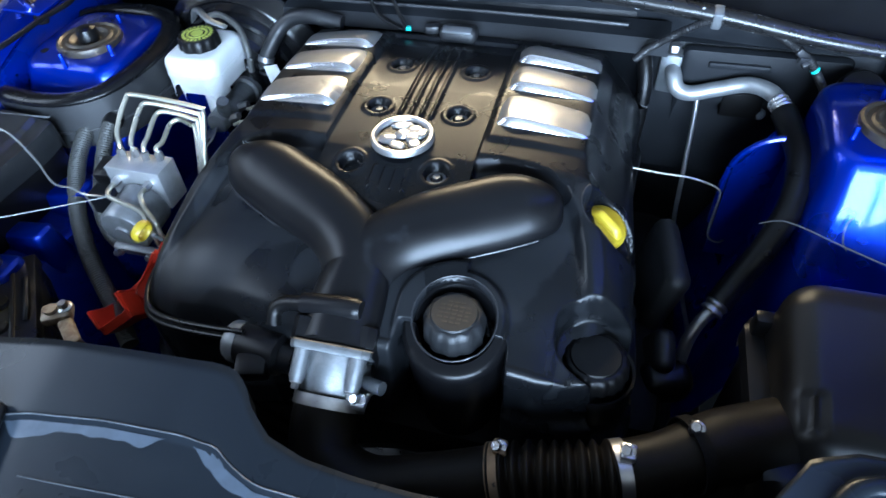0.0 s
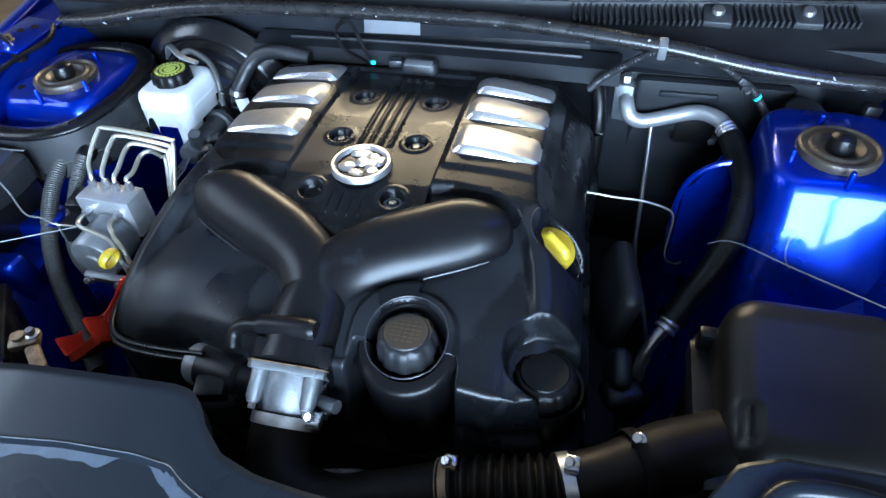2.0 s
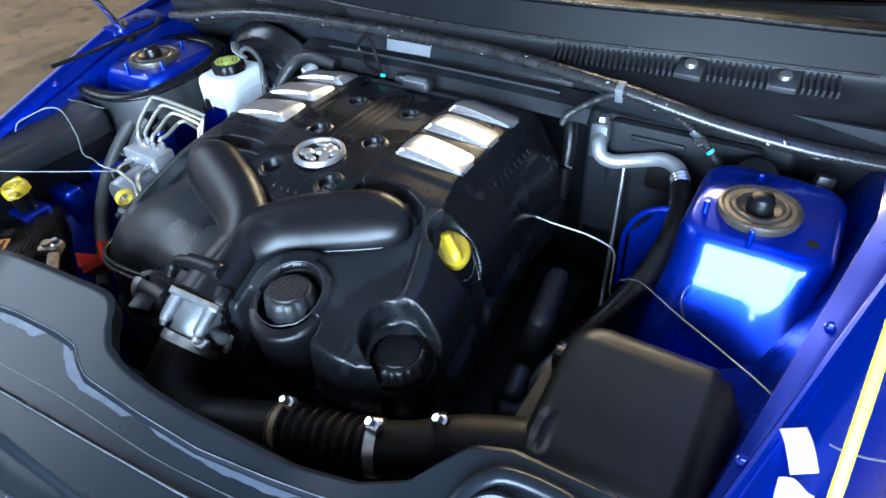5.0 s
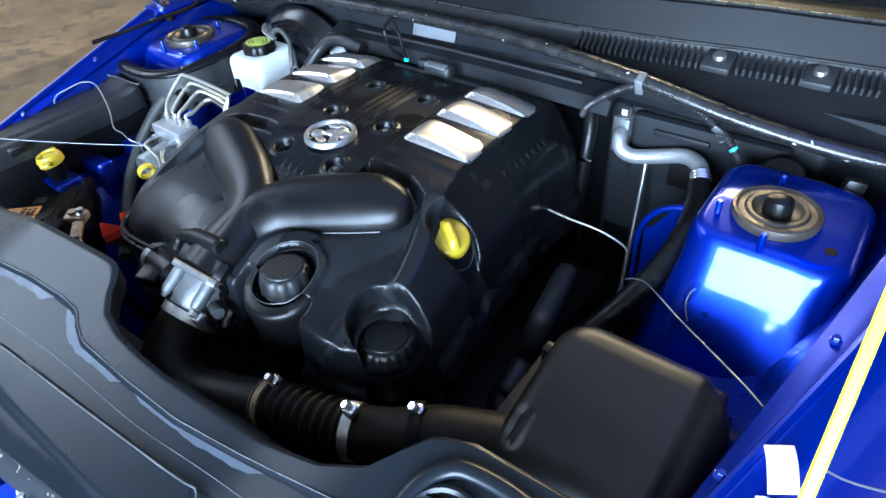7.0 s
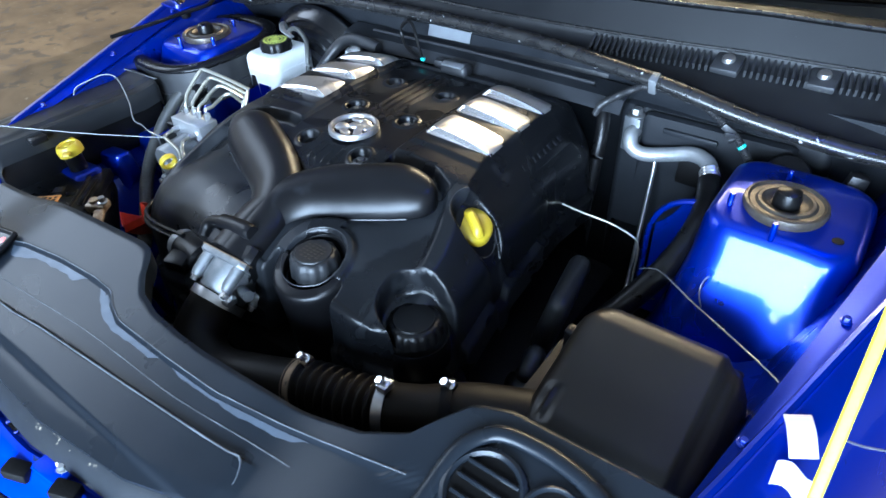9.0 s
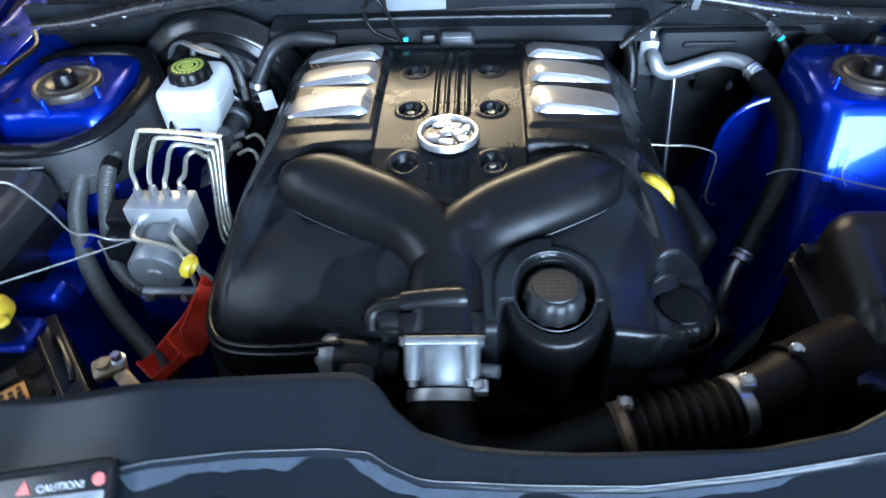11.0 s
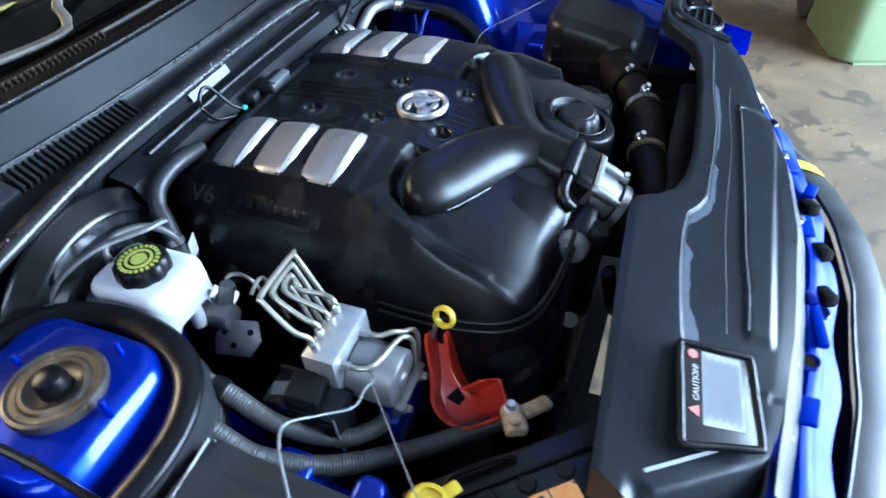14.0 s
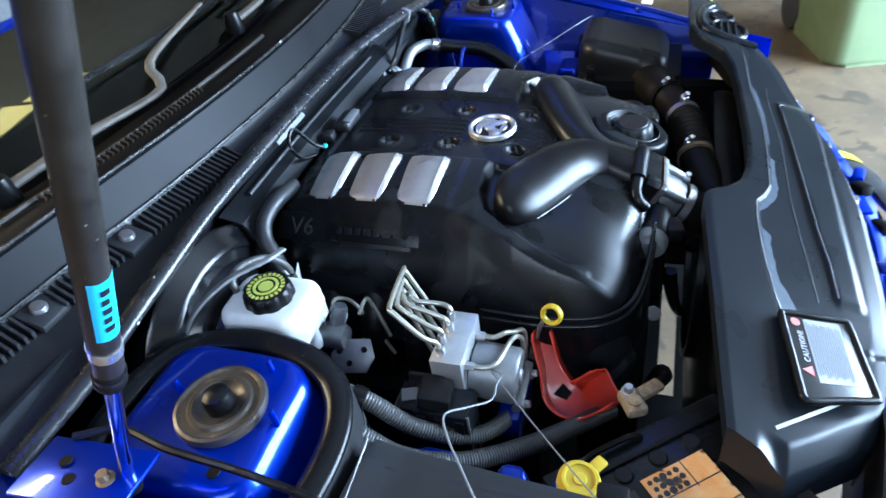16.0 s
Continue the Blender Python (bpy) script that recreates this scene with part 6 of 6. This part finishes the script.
rod = solo("brake_line", tube([(0.352, 0.170, 0.850), (0.360, 0.155, 0.820), (0.366, 0.125, 0.70), (0.372, 0.09, 0.60), (0.395, 0.0, 0.56), (0.40, -0.14, 0.60)], 0.0038, 50, 10), STEEL, "thin grey steel line down the firewall", "metal line", base=(0.36, 0.15, 0.6))
rod2 = solo("bent_wire_bracket", tube([(0.235, 0.00, 0.800), (0.311, 0.0, 0.793), (0.357, 0.003, 0.789), (0.393, 0.006, 0.777), (0.404, 0.006, 0.764), (0.405, 0.006, 0.725), (0.4055, 0.006, 0.690), (0.412, 0.006, 0.675), (0.425, 0.012, 0.665), (0.438, 0.034, 0.650)], 0.0016, 60, 8), PIPE, "thin bent metal line on the inner wing", "metal line", base=(0.4, 0.006, 0.66))

loom = thing("wiring_loom", (0.35, 0.12, 0.9), "black corrugated wiring loom clipped to the seal", "wiring loom")
part("sleeve", tube([(0.258, 0.130, 0.892), (0.275, 0.114, 0.920), (0.319, 0.110, 0.955), (0.350, 0.110, 0.967), (0.412, 0.110, 0.961), (0.465, 0.110, 0.934), (0.489, 0.110, 0.911), (0.520, 0.112, 0.864), (0.536, 0.116, 0.820)], 0.0052, 520, 10, ribs(0.0052, 0.0007, 0.0036)), LOOM, loom)
part("clip", box((0.012, 0.020, 0.026), at((0.350, 0.112, 0.972), 20), 0.002), DULL_STEEL, loom, "grey spring clip")
for k in range(3):
    part("tie", box((0.020 - 0.005 * k, 0.007, 0.010), at((0.466 + 0.004 * k, 0.107, 0.933 - 0.007 * k), 20 * k, 35 - 30 * k, 20), 0.002), DUSTY, loom)
part("tape", tube([(0.4875, 0.110, 0.9125), (0.489, 0.110, 0.911), (0.4905, 0.110, 0.9095)], 0.0062, 4, 10), TEAL, loom, "teal tape mark")
heat = solo("heater_hose", tube([(0.20, 0.165, 0.905), (0.235, 0.158, 0.917), (0.262, 0.145, 0.905), (0.275, 0.125, 0.875), (0.278, 0.11, 0.83), (0.275, 0.10, 0.75)], 0.0105, 40, 14), RUBBER, "black rubber heater hose behind the engine", "hose", base=(0.25, 0.15, 0.8))
for x, y, z in ((0.352, 0.172, 0.872), (0.455, 0.165, 0.80)):
    solo("firewall_nut", bolt(0.0062, 0.008, axis((x, y, z), (0, -1, 0.3))), DULL_STEEL, "small bright nut on the firewall felt", "nut", "firewall nuts", base=(x, y, z))
horn = thing("relay_unit", (0.60, 0.12, 0.86), "dark round relay unit with cable behind the tower", "relay")
part("can", lathe([(0, 0.03), (0.028, 0.03), (0.032, 0.025), (0.032, -0.02)], 28, axis((0.555, 0.125, 0.865), (0, -0.6, 0.8))), BLACK, horn)
part("plug", box((0.035, 0.03, 0.028), at((0.61, 0.105, 0.88), 10, 20, 15), 0.006), DUSTY, horn)
part("plug", box((0.025, 0.02, 0.035), at((0.635, 0.115, 0.895), 0, 10, 15), 0.005), BLACK, horn)

# small things behind the cover
sens = thing("coil_sensor", (0, 0.105, 0.90), "grey-topped sensor at the back of the cover", "sensor")
part("body", box((0.056, 0.030, 0.022), at((0.0, 0.104, 0.920), -8), 0.008, 3), DUSTY, sens)
part("bright_top", box((0.044, 0.014, 0.004), at((0.0, 0.094, 0.9305), 12), 0.0018), DULL_STEEL, sens, "pale worn top")
part("plug", box((0.022, 0.016, 0.014), at((-0.045, 0.118, 0.916), 0, 0, 10), 0.003), DUSTY, sens)
part("mark", box((0.008, 0.006, 0.006), at((-0.080, 0.110, 0.918)), 0.001), TEAL, sens)
loop = solo("cable_loop", tube([(-0.095, 0.12, 0.910), (-0.13, 0.125, 0.925), (-0.145, 0.13, 0.955), (-0.130, 0.132, 0.972), (-0.115, 0.13, 0.965), (-0.095, 0.12, 0.93), (-0.08, 0.11, 0.915)], 0.0030, 50, 8), RUBBER, "thin black cable loop behind the engine", "cable", base=(-0.11, 0.12, 0.92))

# strings, strap and tag
solo("tie_wire", tube([(-0.410, -0.245, 0.822), (-0.52, -0.345, 0.846), (-0.66, -0.475, 0.886), (-0.73, -0.54, 0.905)], 0.0009, 20, 6), DULL_STEEL, "thin twisted tie wire across the engine bay", "wire", "tie wires", base=(-0.41, -0.245, 0.82))
solo("tie_wire", tube([(-0.405, -0.243, 0.820), (-0.425, -0.262, 0.838), (-0.445, -0.262, 0.846), (-0.47, -0.262, 0.850), (-0.50, -0.245, 0.872), (-0.535, -0.235, 0.905), (-0.560, -0.245, 0.910), (-0.585, -0.265, 0.90), (-0.606, -0.283, 0.888), (-0.612, -0.29, 0.874)], 0.0012, 60, 6), DULL_STEEL, "thin twisted tie wire across the engine bay", "wire", "tie wires", base=(-0.41, -0.245, 0.82))
solo("tie_wire", tube([(0.440, -0.085, 0.800), (0.468, -0.096, 0.818), (0.53, -0.148, 0.832), (0.62, -0.218, 0.850), (0.70, -0.284, 0.866), (0.76, -0.335, 0.945)], 0.0010, 30, 6), DULL_STEEL, "thin twisted tie wire across the engine bay", "wire", "tie wires", base=(0.46, -0.09, 0.81))
solo("tie_wire", tube([(0.534, -0.120, 0.806), (0.528, -0.114, 0.814), (0.525, -0.110, 0.826), (0.526, -0.104, 0.836), (0.530, -0.102, 0.843)], 0.0009, 24, 6), DULL_STEEL, "thin twisted tie wire across the engine bay", "wire", "tie wires", base=(0.53, -0.11, 0.81))
strap = solo("yellow_strap", tube([(0.690, -0.50, 0.860), (0.688, -0.437, 0.937), (0.684, -0.305, 1.087), (0.676, -0.04, 1.387), (0.670, 0.05, 1.50)], 0.0044, 30, 8, None, 0.5), STRAP, "taut yellow webbing strap to the open bonnet", "strap", base=(0.69, -0.50, 0.86))
wtag = thing("white_tag", (0.69, -0.32, 0.87), "white paper tag beside the fender", "tag")
part("sheet", thick(field(lambda u, v: (0.655 + 0.021 * u + 0.016 * v, -0.303 + 0.016 * u - 0.042 * v, 0.884 + 0.003 * math.sin(v * 4) - 0.003 * u), steps(0, 1, 6), steps(0, 1, 8)), 0.0008), PAPER, wtag)
part("sheet", thick(field(lambda u, v: (0.664 + 0.030 * u, -0.345 - 0.024 * v, 0.872 + 0.006 * math.sin(u * 5) - 0.004 * v), steps(0, 1, 6), steps(0, 1, 4)), 0.0008), PAPER, wtag)

# left front corner hinge bracket
br = thing("stay_bracket", (-0.695, 0.05, 0.93), "blue painted bracket plate with holes for the stay", "bracket")
part("plate", box((0.065, 0.12, 0.005), at((-0.690, 0.06, 0.944), 0, 6, 4), 0.002), BLUE, br)
for k, (x, y) in enumerate(((-0.685, 0.085), (-0.700, 0.068))):
    part("hole", lathe([(0, 0), (0.006, 0), (0.0065, -0.001)], 16, at((x, y, 0.9485), 0, 6)), DARK, br)
part("bolt", bolt(0.006, 0.008, at((-0.692, 0.032, 0.947))), RUST, br)
solo("release_cable", tube([(-0.66, 0.10, 0.945), (-0.64, 0.06, 0.940), (-0.648, 0.0, 0.938), (-0.652, -0.08, 0.936), (-0.66, -0.16, 0.935)], 0.0042, 40, 8), RUBBER, "black cable along the fender flange", "cable", base=(-0.65, 0, 0.93))

# ================= the nose =================
nose = thing("front_support", (0, -0.74, 0.7), "blue painted front support with bolt holes and brackets", "front support")


def nose_fn(x, u):
    y0 = lerp_table(x, FRONT)
    fold = 0.007 * math.sin(23 * x + 2.2 * u) + 0.004 * math.sin(61 * x - 5 * u)
    return (x, y0 + 0.008 - 0.072 * u + 0.004 * math.sin(37 * x) * u, 0.772 + 0.03 * sstep(x, 0.2, 0.45) - 0.03 * u * u + fold * u * sstep(x, -0.1, 0.2) + 0.008 * sstep(u, 0.35, 0.45) * (1 - sstep(u, 0.6, 0.7)))


part("beam", thick(field(nose_fn, steps(-0.66, 0.66, 110), steps(0, 1, 14)), 0.003), BLUE_RAW, nose)
for x, u in ((-0.42, 0.40), (-0.20, 0.42), (-0.05, 0.36), (-0.10, 0.68), (0.30, 0.45)):
    p = Vector(nose_fn(x, u))
    part("hole_rim", lathe([(0.009, 0.001), (0.010, 0.0025), (0.0125, 0.0025), (0.014, 0)], 24, at(p)), BLUE, nose)
    part("hole", lathe([(0, 0.0014), (0.0100, 0.0014)], 20, at(p)), DARK, nose)
for x, u, w, h, rz, m_ in ((0.22, 0.42, 0.030, 0.012, 20, WHITE), (0.06, 0.35, 0.024, 0.012, -15, PAPER), (0.335, 0.30, 0.030, 0.010, 40, WHITE), (-0.10, 0.45, 0.026, 0.012, 8, BLUE)):
    part("clip", box((w, h, 0.007), at(Vector(nose_fn(x, u)) + Vector((0, 0, 0.006)), 0, 10, rz), 0.002), m_, nose, "small clip")
part("front_face", thick(field(lambda x, u: Vector(nose_fn(x, 1)) + Vector((0, 0.010 * math.sin(3 * u) + 0.02 * u, -0.30 * u)), steps(-0.66, 0.66, 70), steps(0, 1, 8)), 0.003), BLUE_RAW, nose, "blue painted front panel")
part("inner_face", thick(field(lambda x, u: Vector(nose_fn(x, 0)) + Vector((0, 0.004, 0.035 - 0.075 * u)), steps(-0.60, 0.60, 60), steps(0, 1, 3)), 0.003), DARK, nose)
for x, w, d in ((0.385, 0.085, 0.040), (0.455, 0.045, 0.030)):
    part("mount_plate", thick(field(lambda a, b: Vector(nose_fn(x + w * (a - 0.5), 0.30 + 0.55 * b)) + Vector((0, 0, 0.006 + 0.003 * math.sin(7 * a + 3 * b))), steps(0, 1, 12), steps(0, 1, 5)), 0.0014), WHITE, nose, "bent white mounting plate")
# upright brackets, latch pieces and bolts along the beam
for k, (x, u, w, d, h, rz) in enumerate(((0.205, 0.46, 0.052, 0.026, 0.010, 22), (0.128, 0.60, 0.030, 0.016, 0.022, -14), (0.050, 0.40, 0.048, 0.030, 0.006, 6), (-0.140, 0.62, 0.070, 0.014, 0.010, 5), (-0.275, 0.46, 0.044, 0.026, 0.007, -9))):
    bk = part("bracket", box((w, d, h), at(Vector(nose_fn(x, u)) + Vector((0, 0, h / 2)), 10 - 5 * k, 4 * k - 6, rz), 0.003), BLUE_RAW, nose, "blue folded bracket")
    if k in (0, 2):
        part("bolt", bolt(0.0045, 0.004, at(Vector(nose_fn(x, u)) + Vector((0.010, 0.003, h)))), DULL_STEEL, bk)
for x, u in ((0.090, 0.55), (0.010, 0.70), (-0.075, 0.72)):
    part("latch_piece", box((0.030, 0.020, 0.018), at(Vector(nose_fn(x, u)) + Vector((0, 0, 0.008)), 0, 12, 25), 0.004), DARK, nose, "dark latch piece")

# dark upper edge of the grille, standing free where the bumper is off
grille = thing("grille_bar", (0, -0.83, 0.70), "glossy dark grille bar with a strip of yellow tape", "grille")
GR = [(-0.52, -0.760), (-0.40, -0.800), (-0.20, -0.836), (0.0, -0.842), (0.14, -0.822), (0.26, -0.788), (0.34, -0.752), (0.405, -0.706)]


def grille_fn(x, u):
    y = lerp_table(x, GR)
    w = 0.048 * (1 - 0.55 * sstep(x, 0.28, 0.405))
    return (x, y + w * (1 - u), 0.716 - 0.010 * u * u + 0.006 * math.sin(14 * x))


part("top_face", thick(field(grille_fn, steps(-0.52, 0.405, 60), steps(0, 1, 6)), 0.003), DUSTY, grille)
part("front_face", thick(field(lambda x, u: Vector(grille_fn(x, 1)) + Vector((0, -0.012 * u, -0.055 * u)), steps(-0.52, 0.405, 60), steps(0, 1, 5)), 0.003), BLUE, grille, "blue painted front face")
part("back_rib", tube([Vector(grille_fn(x, 0)) + Vector((0, 0, 0.001)) for x in steps(-0.52, 0.40, 30)], 0.0035, 80, 8), PANEL, grille)
part("tape", thick(field(lambda x, u: Vector(grille_fn(x, u)) + Vector((0, 0, 0.0022)), steps(0.290, 0.318, 3), steps(0, 1, 6)), 0.0006), STRAP, grille, "strip of yellow tape")
# added dark fill: hides the floor and stands for shade in the gap
part("splash_panel", thick(field(lambda x, u: Vector(nose_fn(x, 1)).lerp(Vector(grille_fn(x, 0)), u) + Vector((0, 0, -0.020 - 0.020 * math.sin(3.14 * u))), steps(-0.52, 0.40, 50), steps(0, 1, 6)), 0.003), DARK, grille, "added dark sheet for the shade in the gap behind the bar")
